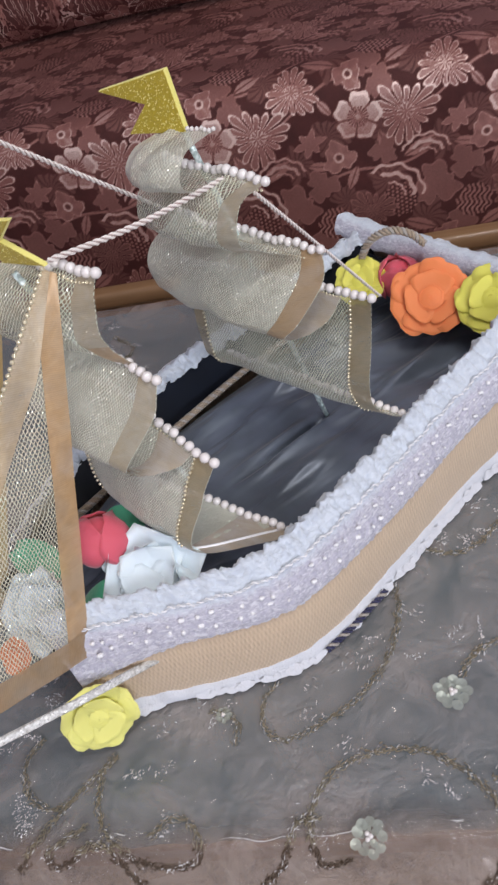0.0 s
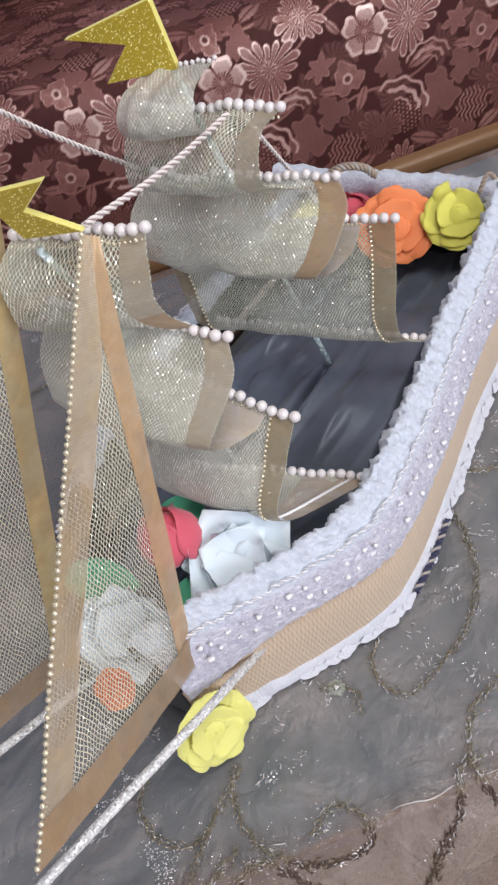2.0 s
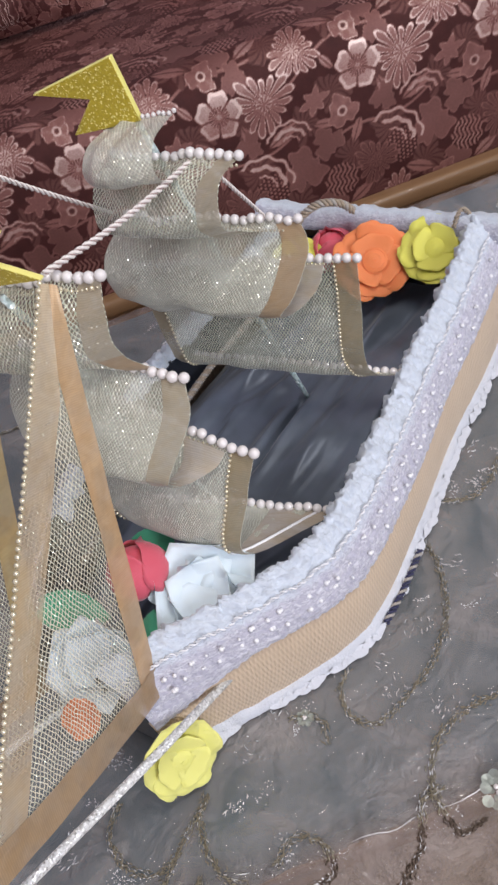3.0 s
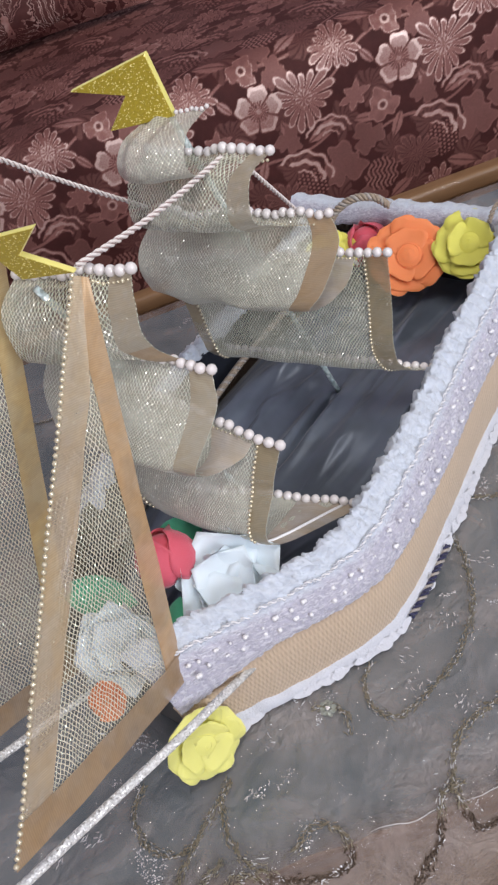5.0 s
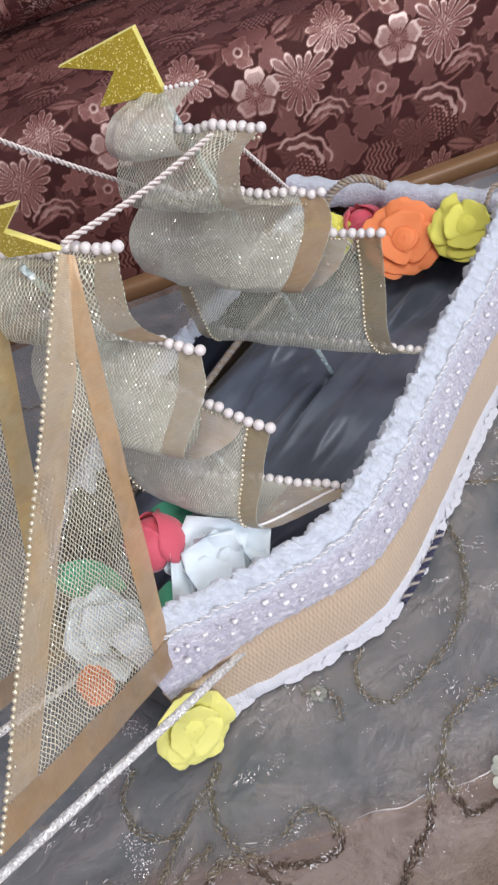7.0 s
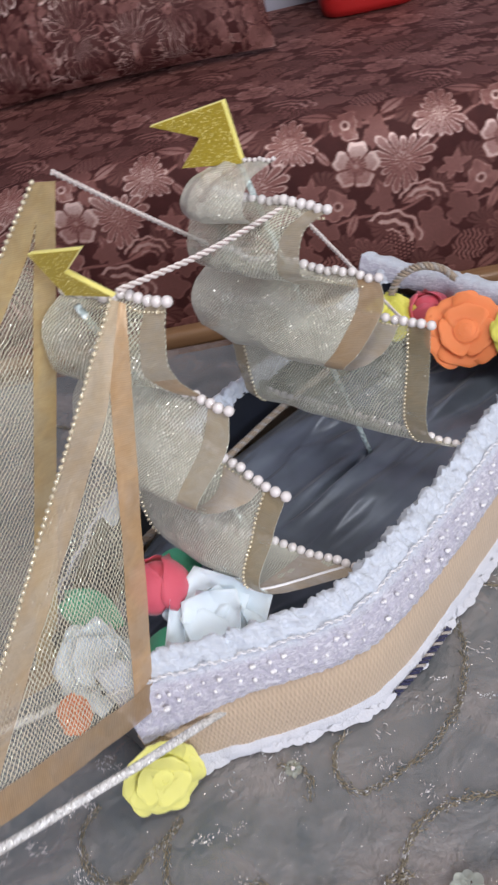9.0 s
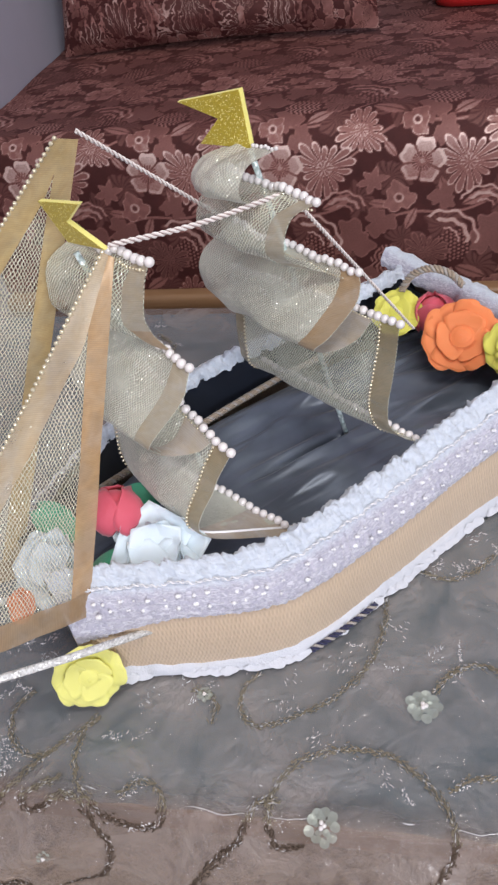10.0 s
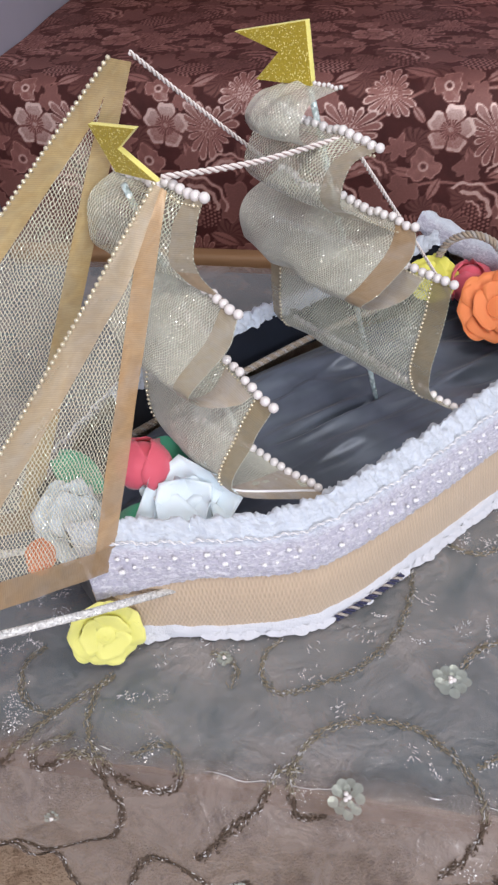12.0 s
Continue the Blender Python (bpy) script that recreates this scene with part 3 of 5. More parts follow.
# ---- divan ----
# woven motifs of one repeat: kind, place along and up the cloth, radius, turn
REPEAT_X, REPEAT_S = 0.190, 0.238
MOTIFS = (
    ("shade", 0.300, 0.100, 0.030, 0.3), ("shade", 0.245, 0.080, 0.028, 1.7), ("shade", 0.350, 0.030, 0.034, 0.9), ("shade", 0.228, 0.170, 0.030, 2.3), ("shade", 0.300, 0.172, 0.028, 0.1), ("shade", 0.375, 0.140, 0.030, 1.2), ("shade", 0.270, 0.012, 0.030, 2.9),
    ("leaf", 0.300, 0.150, 0.020, 1.2), ("leaf", 0.345, 0.137, 0.024, 2.7), ("leaf", 0.255, 0.110, 0.018, 2.0), ("leaf", 0.340, 0.024, 0.024, 0.4), ("leaf", 0.250, 0.018, 0.022, 2.6),
    ("wing", 0.363, 0.079, 0.038, 0.5), ("wing", 0.213, 0.106, 0.027, 2.1), ("wing", 0.298, 0.140, 0.022, 1.0), ("wing", 0.205, 0.016, 0.026, 0.2), ("wing", 0.300, 0.225, 0.022, 0.6),
    ("dots", 0.314, 0.066, 0.026, 0.0), ("fringe", 0.224, 0.047, 0.027, 0.2), ("dim_mum", 0.276, 0.057, 0.037, 0.2), ("arch", 0.302, 0.074, 0.047, 0.15), ("arch", 0.352, 0.118, 0.036, 5.9),
    ("leaf", 0.214, 0.133, 0.017, 0.2), ("star", 0.204, 0.166, 0.024, 0.3), ("poppy", 0.239, 0.141, 0.026, 0.0), ("mum", 0.190, 0.232, 0.037, 1.0), ("leaf", 0.228, 0.208, 0.014, 0.9),
    ("poppy", 0.262, 0.240, 0.022, 0.9), ("mum", 0.329, 0.186, 0.046, 0.0), ("flower", 0.269, 0.190, 0.028, 0.5),
)


def motif(kind, r, th):
    """Pale thread of one motif at radius r (1 at its rim) and angle th: (value, where it covers)."""
    if kind in ("mum", "dim_mum"):
        c = np.abs((th * 15 / math.tau) % 1 - 0.5) * 2
        tip = (0.84 + 0.16 * np.sin(3 * th + 0.6)) * (1 - 0.30 * c ** 2)
        body = np.where((c > 0.56) | (tip - r < 0.07), 1.0, 0.50)
        v = np.where((c > 0.80) & (r > 0.24), 0.06, body)
        v = np.where(r < 0.20, 0.60 + 0.3 * np.cos(th * 9), v)
        return v * (0.50 if kind == "dim_mum" else 1.0), r < tip
    if kind == "flower":
        c = np.abs((th * 5 / math.tau) % 1 - 0.5) * 2
        tip = 0.60 + 0.40 * np.sqrt(np.clip(1 - c ** 2.4, 0, 1))
        v = np.where(tip - r < 0.08, 1.0, 0.72)
        v = np.where((c > 0.90) & (r > 0.2), 0.22, v)
        v = np.where((np.sin(th * 20) > 0.2) & (r < 0.48) & (r > 0.12), 0.18, v)
        return v, r < tip + 0.10 * (r > tip - 0.001)
    if kind == "star":
        c = np.abs((th * 6 / math.tau) % 1 - 0.5) * 2
        tip = 0.42 + 0.58 * (1 - c) ** 1.1 * (0.75 + 0.25 * np.sin(2 * th))
        return np.where(tip - r < 0.08, 0.80, 0.52), r < tip
    if kind == "poppy":
        tip = 0.78 + 0.14 * np.cos(3 * th + 0.7) + 0.07 * np.cos(7 * th)
        v = np.where(tip - r < 0.07, 0.80, 0.50 + 0.06 * np.cos(5 * th))
        return np.where(np.abs(r - 0.22) < 0.06, 0.95, np.where(r < 0.13, 0.15, v)), r < tip
    if kind == "shade":
        tip = 0.62 + 0.30 * np.sin(th * 2.5) ** 2 + 0.10 * np.sin(th * 7)
        return np.where(np.sin(th * 14 + r * 9) > 0.5, 0.10, 0.24), r < tip
    if kind == "wing":
        tip = 0.50 + 0.40 * np.abs(np.cos(th * 1.5)) + 0.09 * np.sin(th * 8)
        return np.where(tip - r < 0.06, 0.52, 0.36), r < tip
    if kind == "leaf":
        along, across = r * np.cos(th), r * np.sin(th)
        half = 0.36 * (1 - along ** 2)
        return np.where(np.abs(across) < 0.05, 0.20, 0.66), np.abs(across) < half
    if kind == "arch":
        t = th % math.tau
        return np.full_like(r, 0.92), (np.sin(r * 21) > 0.15) & (r > 0.38) & (r < 1.0) & (t < 2.3 - 0.8 * (1 - r))
    along, across = r * np.cos(th), r * np.sin(th)
    if kind == "fringe":
        return np.where(np.sin(along * 26 + 2.2 * np.sin(across * 9)) > 0.1, 0.70, 0.05), r < 0.9
    spot = np.hypot((along * 4.5) % 1 - 0.5, (across * 4.5 + 0.5 * np.floor(along * 4.5)) % 1 - 0.5)
    return np.where(spot < 0.30, 0.66, 0.06), r < 0.95


def weave(x, s):
    """Share of pale thread in the cloth at x metres along and s metres up over the seat."""
    val = np.full_like(x, 0.06)
    stem = np.abs(((s - 0.012 * np.sin(x * math.tau / REPEAT_X) - 0.3 * x) % 0.060) - 0.030)
    val = np.where(stem < 0.0018, 0.55, val)
    for kind, cx, cs, size, turn in MOTIFS:
        row = np.floor((s - cs) / REPEAT_S + 0.5)
        dx = (x - cx - row * 0.4 * REPEAT_X + REPEAT_X / 2) % REPEAT_X - REPEAT_X / 2
        ds = s - cs - row * REPEAT_S
        near = np.hypot(dx, ds) < size * 1.25
        r, th = np.hypot(dx[near], ds[near]) / size, np.arctan2(ds[near], dx[near]) + turn
        v, on = motif(kind, r * (1 + 0.04 * np.sin(th * 11 + cx * 90)), th)
        old = val[near]
        val[near] = np.where(on, v, old)
    wear_and_light = 0.88 + 0.12 * np.sin(x * 23 + 3 * np.sin(s * 17)) * np.sin(s * 31 + x * 9)
    # edge sheen painted paler and the dimmer top painted duller, both in the thread
    wear_and_light *= 0.84 + 0.34 * np.exp(-((s - 0.222) / 0.034) ** 2)
    wear_and_light *= 1 - 0.22 * np.clip((s - 0.285) / 0.06, 0, 1)
    return np.clip(val * wear_and_light, 0, 1)


def seat_mesh(x0, x1, y0, y1, z0, z1, r):
    """An upholstered seat lofted along x: flat front, rolled front edge, level top, with its weave as an attribute."""
    front, roll = z1 - r - z0, r * math.pi / 2
    top = y1 - y0 - r
    ss = np.concatenate([np.arange(0, front + roll + 0.03, 0.0015), np.arange(front + roll + 0.032, front + roll + top - 0.002, 0.0045), [front + roll + top]])
    xs = np.concatenate([np.arange(x0, 0.56, 0.0016), np.linspace(0.563, x1, 160)])
    ang = np.clip((ss - front) / r, 0, math.pi / 2)
    py = y0 + r - r * np.cos(ang) + np.clip(ss - front - roll, 0, None)
    pz = z0 + np.clip(ss, 0, front) + r * np.sin(ang)
    X, S = np.meshgrid(xs, ss, indexing="ij")
    swell = 0.004 * np.sin(X * 5.1 + 1) * np.sin(S * 7 + X * 2) + 0.0016 * np.sin(X * 23 + S * 9) * np.sin(S * 21)
    fade = np.clip(S / 0.05, 0, 1) * np.clip((ss[-1] - S) / 0.1, 0, 1)
    nx, ns = len(xs), len(ss)
    vs = np.empty((nx, ns + 2, 3))
    vs[:, :ns, 0] = X
    vs[:, :ns, 1] = py - swell * fade * np.cos(ang)
    vs[:, :ns, 2] = pz + swell * fade * np.sin(ang)
    vs[:, ns] = np.stack([xs, np.full(nx, y1), np.full(nx, z0)], 1)
    vs[:, ns + 1] = np.stack([xs, np.full(nx, y0), np.full(nx, z0 - 0.0002)], 1)
    n = ns + 2
    i, j = np.meshgrid(np.arange(nx - 1), np.arange(n - 1), indexing="ij")
    a = (i * n + j).ravel()
    quads = np.stack([a, a + n, a + n + 1, a + 1], 1)
    faces = quads.tolist() + [list(range(n)), list(range((nx - 1) * n, nx * n))[::-1]]
    me = bpy.data.meshes.new("seat")
    me.from_pydata(vs.reshape(-1, 3).tolist(), [], faces)
    me.materials.append(SEAT_VELVET)
    me.polygons.foreach_set("use_smooth", [True] * len(quads) + [False] * 2)
    w = np.zeros((nx, n))
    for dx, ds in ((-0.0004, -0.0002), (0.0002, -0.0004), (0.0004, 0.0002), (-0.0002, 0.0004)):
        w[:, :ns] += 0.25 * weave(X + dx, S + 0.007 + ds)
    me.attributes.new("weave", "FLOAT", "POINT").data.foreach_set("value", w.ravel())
    me.update()
    return me


SOFA_L, SOFA_R = -0.577, 1.55
sofa = thing("divan", pose(0.45, 1.0, 0), "maroon floral velvet divan with a varnished wooden base rail", "sofa")
SB = pose(-0.45, -1.0, 0)
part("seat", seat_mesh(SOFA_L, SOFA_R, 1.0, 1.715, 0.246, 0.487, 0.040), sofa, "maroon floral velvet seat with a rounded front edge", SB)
bm = bmesh.new()
box(bm, SOFA_L, 0.978, 0.218, SOFA_R, 1.05, 0.2455, 0.008, 3)
box(bm, SOFA_L, 0.988, 0.192, SOFA_R, 1.05, 0.2175, 0.004, 3)
bm_part("rail_moulding", bm, RAIL_WOOD, sofa, "light brown varnished wooden moulding", True, SB)
bm = bmesh.new()
box(bm, SOFA_L + 0.01, 1.000, 0.07, SOFA_R - 0.01, 1.03, 0.1915, 0.003, 2)
bm_part("base_board", bm, WOOD, sofa, "", False, SB)
for x in (SOFA_L + 0.08, SOFA_R - 0.08):
    for y in (1.06, 1.66):
        bm = bmesh.new()
        bmesh.ops.create_cone(bm, cap_ends=True, segments=14, radius1=0.022, radius2=0.034, depth=0.2, matrix=pose(x, y, 0.1))
        bm_part("leg", bm, WOOD, sofa, "", True, SB)


def cushion_mesh(w, h, d, rounding=0.03):
    """A puffed cushion standing on its long edge, with pinched corners and a seam."""
    rows, cols, vs = 21, 29, []
    for side in (1, -1):
        for i in range(rows):
            for j in range(cols):
                s, t = 2 * j / (cols - 1) - 1, 2 * i / (rows - 1) - 1
                puff = max(0.0, (1 - abs(s) ** 2.6) * (1 - abs(t) ** 2.6)) ** 0.5
                pin = 1 - 0.07 * (1 - abs(t) ** 2) * abs(s) ** 6
                pin2 = 1 - 0.07 * (1 - abs(s) ** 2) * abs(t) ** 6
                k = noise.noise(Vector((s * 2, t * 2, side * 3))) * 0.012 * puff
                rnd = 1 - rounding * (s * t) ** 2
                vs.append((s * w / 2 * pin * rnd, side * (d / 2 * puff + k), t * h / 2 * pin2 * rnd))
    n = rows * cols
    f = grid_faces(rows, cols)
    return mesh_of("cushion", vs, [tuple(reversed(q)) for q in f] + [tuple(n + i for i in q) for q in f], VELVET)


cushion = new("cushion", cushion_mesh(0.58, 0.42, 0.17))
cushion.matrix_world = pose(-0.272, 1.487, 0.682, -20, 0, 1.5)
tagged(cushion, "maroon floral velvet cushion leaning against the wall on the divan", "cushion")


def tub(m, w, d, h, label):
    """A rounded tub with slightly flared sides, a rolled lip and an open top."""
    ob = thing("red_tub", m, label, "tub")
    vs, cols = [], 48
    rings = [(0.0, 0.80, 0.0), (0.0, 0.90, 0.0), (0.012, 0.955, 0.0), (0.03, 0.97, 0.0), (h - 0.008, 1.0, 0.0), (h, 1.0, 0.004), (h, 1.0, -0.002), (h - 0.01, 0.975, -0.002), (0.03, 0.94, 0.0), (0.006, 0.86, 0.0)]
    for z, k, out in rings:
        for j in range(cols):
            t = j * math.tau / cols
            c, sn = math.cos(t), math.sin(t)
            vs.append(((w / 2 * k + out) * math.copysign(abs(c) ** 0.55, c), (d / 2 * k + out) * math.copysign(abs(sn) ** 0.55, sn), z))
    fs = grid_faces(len(rings), cols, True) + [tuple(range(cols))[::-1], tuple(range((len(rings) - 1) * cols, len(rings) * cols))]
    part("body", mesh_of("body", vs, fs, RED_PLASTIC), ob)


tub(pose(0.192, 1.600, 0.488, 0, 0, -4), 0.185, 0.165, 0.12, "plain red plastic tub standing on the divan seat")

# ---- table ----
TX0, TX1, TY0, TY1 = -0.47, 0.80, 0.160, 0.728
table = thing("coffee_table", pose(0.165, 0.444, 0), "low brown wooden coffee table under a sheer tablecloth", "table")
TB = pose(-0.165, -0.444, 0)
bm = bmesh.new()
box(bm, TX0, TY0, 0.338, TX1, TY1, 0.3660, 0.004, 2)
bm_part("tabletop", bm, WOOD, table, "", False, TB)
bm = bmesh.new()
box(bm, TX0 + 0.05, TY0 + 0.05, 0.270, TX1 - 0.05, TY1 - 0.05, 0.3375, 0.003, 1)
bm_part("apron", bm, WOOD, table, "", False, TB)
for x in (TX0 + 0.07, TX1 - 0.07):
    for y in (TY0 + 0.07, TY1 - 0.07):
        bm = bmesh.new()
        bmesh.ops.create_cone(bm, cap_ends=True, segments=16, radius1=0.020, radius2=0.032, depth=0.2695, matrix=pose(x, y, 0.1348))
        bm_part("leg", bm, WOOD, table, "", True, TB)
vs = []
for lay in (0.3663, 0.3690):
    for i in range(160):
        x = TX0 + 0.002 + (TX1 - TX0 - 0.004) * i / 159
        front = TY0 + 0.003 + 0.003 * noise.noise(Vector((x * 17, 0.0, 3.3))) + 0.003 * noise.noise(Vector((x * 60, 0.0, 1.3)))
        vs += [(x, front + (TY1 - 0.002 - front) * k / 8, lay) for k in range(9)]
f, n = grid_faces(160, 9), 160 * 9
ring = [9 * i for i in range(160)] + [9 * 159 + k for k in range(1, 9)] + [9 * i + 8 for i in range(158, -1, -1)] + [k for k in range(7, 0, -1)]
fs = [tuple(reversed(q)) for q in f] + [tuple(n + k for k in q) for q in f] + [(a, b, n + b, n + a) for a, b in zip(ring, ring[1:] + ring[:1])]
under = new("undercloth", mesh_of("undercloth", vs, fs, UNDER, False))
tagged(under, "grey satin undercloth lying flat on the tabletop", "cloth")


def hem(x):
    """Height of the tablecloth's lower hem along the front."""
    low = float(np.interp(x, [-0.47, -0.30, -0.219, -0.165, -0.116, -0.03, 0.06, 0.80], [0.335, 0.325, 0.292, 0.228, 0.208, 0.165, 0.125, 0.12]))
    return low + 0.006 * math.sin(x * 34)


def cloth_point(x, s):
    """s: metres from the table's front edge, towards the back if positive, down the drape if negative."""
    if s >= 0:
        lift = 0.0011 * noise.noise(Vector((x * 22, s * 22, 1.0))) + 0.0005 * noise.noise(Vector((x * 70, s * 70, 2.0)))
        return Vector((x, 0.1575 + s, TABLE_Z + 0.0016 + lift - 0.003 * math.exp(-s / 0.006)))
    d = -s
    fold = (0.006 + 0.06 * d) * math.sin(x * 47 + d * 40 + 1.2 * math.sin(x * 13)) * min(1.0, d / 0.04) + 0.0050 * math.sin(x * 76 + d * 120 + 2 * math.sin(x * 31)) * min(1.0, d / 0.025)
    return Vector((x, 0.1575 - 0.015 * min(1, d / 0.03) - 0.10 * d + fold * 0.6, TABLE_Z - 0.0014 - 0.97 * d))


xs = [TX0 - 0.02 + (TX1 - TX0 + 0.04) * i / 210 for i in range(211)]
vs, cols = [], 0
for x in xs:
    drop = TABLE_Z - hem(x)
    ss = [-drop * (1 - i / 22) for i in range(22)] + [-0.002, 0.0, 0.003, 0.008] + [0.014 + (0.5765 - 0.014) * (i / 95) for i in range(96)]
    cols = len(ss)
    vs += [cloth_point(x, s) for s in ss]
cloth = new("tablecloth", mesh_of("tablecloth", vs, grid_faces(len(xs), cols), CLOTH))
tagged(cloth, "sheer grey-brown organza tablecloth with gold embroidered scrolls", "tablecloth")


def on_cloth(pts, lift=0.0018):
    out = []
    for x, y in pts:
        p = cloth_point(x, y - 0.1575)
        over = min(1.0, max(0.0, (y - 0.150) / 0.012))
        out.append(p + Vector((0, -lift * (1.0 - over), lift * max(over, 0.25))))
    return out


def embroidered(pts):
    """A couched metallic line: many short fine gold stitches on the cloth."""
    rng = random.Random(len(pts) * 31 + int(pts[0][0] * 1e4))
    dense = spline([(x, y, 0) for x, y in pts], 14)
    line = evenly([Vector(p) for p in dense], 0.00034)
    gold, glint = [], []
    for i in range(1, len(line) - 1):
        t = (line[i + 1] - line[i - 1]).normalized()
        side = Vector((-t.y, t.x, 0))
        a = rng.uniform(-0.7, 0.7)
        d = (t * math.cos(a) + side * math.sin(a)) * rng.uniform(0.0006, 0.0014)
        c = line[i] + side * rng.gauss(0, 0.0013)
        h = 0.0005 + rng.uniform(0, 0.0011)
        ends = [c - d, c + d]
        two = on_cloth([(q.x, q.y) for q in ends], h)
        # darker stitches on the hanging front; white ones stand in for thread glints
        if rng.random() < 0.84:
            gold.append(tube_mesh("stitch", two, rng.uniform(0.00024, 0.00042) * (1.0 if c.y > 0.158 else 1.2), GOLD_THREAD if c.y > 0.158 else DARK_THREAD, 3))
        else:
            glint.append(tube_mesh("stitch", two, rng.uniform(0.00018, 0.00030), WHITE_GLINT, 3))
    part("embroidered_scroll", merged("embroidered_scroll", gold + glint), cloth, "dull gold embroidered scroll")["kind"] = "stuff"
    for me in gold + glint:
        bpy.data.meshes.remove(me)


# scrolls lying on the table, near the hull, further off, and on the hanging front
NEAR_SCROLLS = [
    [(0.047, 0.325), (0.046, 0.3), (0.036, 0.268), (0.013, 0.24), (-0.014, 0.224), (-0.032, 0.217), (-0.045, 0.226), (-0.046, 0.244), (-0.036, 0.257)],
    [(0.003, 0.146), (-0.012, 0.147), (-0.018, 0.16), (-0.016, 0.18), (-0.002, 0.197), (0.02, 0.206), (0.046, 0.206), (0.069, 0.195), (0.085, 0.177), (0.09, 0.16), (0.085, 0.143), (0.068, 0.129)],
    [(-0.141, 0.216), (-0.149, 0.2), (-0.146, 0.176), (-0.134, 0.161), (-0.114, 0.151), (-0.092, 0.148), (-0.083, 0.158), (-0.089, 0.171), (-0.103, 0.173), (-0.114, 0.164)],
]
TABLE_SCROLLS = [
    [(-0.141, 0.214), (-0.164, 0.19), (-0.18, 0.171), (-0.196, 0.15)],
    [(-0.164, 0.189), (-0.18, 0.183), (-0.196, 0.194), (-0.203, 0.212), (-0.194, 0.23)],
    [(0.068, 0.352), (0.09, 0.345), (0.112, 0.354), (0.128, 0.372)],
    [(0.079, 0.251), (0.092, 0.267), (0.108, 0.274), (0.128, 0.268)],
    [(0.087, 0.186), (0.101, 0.195), (0.122, 0.196), (0.14, 0.186)],
    [(-0.082, 0.24), (-0.07, 0.238), (-0.062, 0.228), (-0.064, 0.216)],
]
FAR_SCROLLS = [
    [(-0.3, 0.64), (-0.26, 0.615), (-0.215, 0.62), (-0.19, 0.65), (-0.215, 0.678)],
    [(-0.16, 0.6), (-0.125, 0.585), (-0.09, 0.6), (-0.085, 0.635)],
    [(0.22, 0.62), (0.27, 0.6), (0.32, 0.62), (0.33, 0.66), (0.29, 0.68)],
    [(0.17, 0.32), (0.2, 0.3), (0.24, 0.32), (0.25, 0.36)],
]
FRONT_SCROLLS = [
    [(-0.154, 0.173), (-0.176, 0.159), (-0.169, 0.151), (-0.147, 0.162), (-0.128, 0.15), (-0.12, 0.126), (-0.133, 0.094), (-0.16, 0.074), (-0.195, 0.077), (-0.21, 0.12)],
    [(-0.114, 0.005), (-0.125, 0.03), (-0.116, 0.067), (-0.095, 0.085), (-0.073, 0.076), (-0.055, 0.055), (-0.044, 0.042)],
    [(-0.219, 0.092), (-0.196, 0.063), (-0.165, 0.026), (-0.116, 0.005), (-0.077, 0.004), (-0.03, 0.022), (-0.027, -0.002), (-0.016, -0.024), (0.011, -0.04)],
]
LOW_SCROLLS = [
    [(-0.027, 0.002), (-0.023, 0.035), (-0.006, 0.066), (0.012, 0.081), (0.031, 0.072), (0.05, 0.057)],
    [(-0.076, -0.03), (-0.067, -0.008), (-0.048, 0.002), (-0.035, -0.021), (-0.048, -0.04), (-0.068, -0.04)],
    [(0.101, 0.132), (0.103, 0.09), (0.091, 0.038)],
    [(-0.073, 0.108), (-0.055, 0.131), (-0.035, 0.15), (-0.027, 0.167), (-0.012, 0.17)],
]
SCROLLS = NEAR_SCROLLS + TABLE_SCROLLS + FAR_SCROLLS + FRONT_SCROLLS + LOW_SCROLLS
for pts in SCROLLS:
    embroidered(pts)


def sequin_flower(x, y, r):
    """A flat flower of overlapping translucent sequins round a few beads."""
    vs, fs = [], []
    down = y < 0.1575
    rings = [(k * math.tau / 9, 0.70 * r, 0.31 * r) for k in range(9)] + [(k * math.tau / 5 + 0.4, 0.34 * r, 0.22 * r) for k in range(5)]
    for a, rad, disc in rings:
        rad *= random.uniform(0.85, 1.15)
        p = on_cloth([(x + rad * math.cos(a), y + rad * math.sin(a))], 0.0016 + random.uniform(0, 0.0008))[0]
        tilt = Euler((random.uniform(-0.25, 0.25) + (1.40 if down else 0), random.uniform(-0.25, 0.25), 0)).to_matrix()
        n = len(vs)
        vs.append(p + tilt @ Vector((0, 0, -0.0004)))
        vs += [p + tilt @ Vector((disc * math.cos(q * math.tau / 10), disc * math.sin(q * math.tau / 10), 0)) for q in range(10)]
        fs += [(n, n + 1 + q, n + 1 + (q + 1) % 10) for q in range(10)]
    ob = part("sequin_flower", mesh_of("sequin_flower", vs, fs, SEQUIN, False), cloth, "round flower of pale translucent sequins")
    hearts = [on_cloth([(x + 0.12 * r * math.cos(k * 2.1), y + 0.12 * r * math.sin(k * 2.1))], 0.003)[0] for k in range(3)]
    part("centre_bead", bead_row_mesh("centre_bead", hearts, 0.13 * r + 0.0003, PEARL), ob, "small rosy-white beads")


for x, y, r in ((0.073, 0.240, 0.0115), (0.014, 0.160, 0.0105), (-0.072, 0.236, 0.0055), (-0.161, 0.129, 0.005), (0.076, 0.080, 0.010), (-0.052, 0.046, 0.005)):
    sequin_flower(x, y, r)

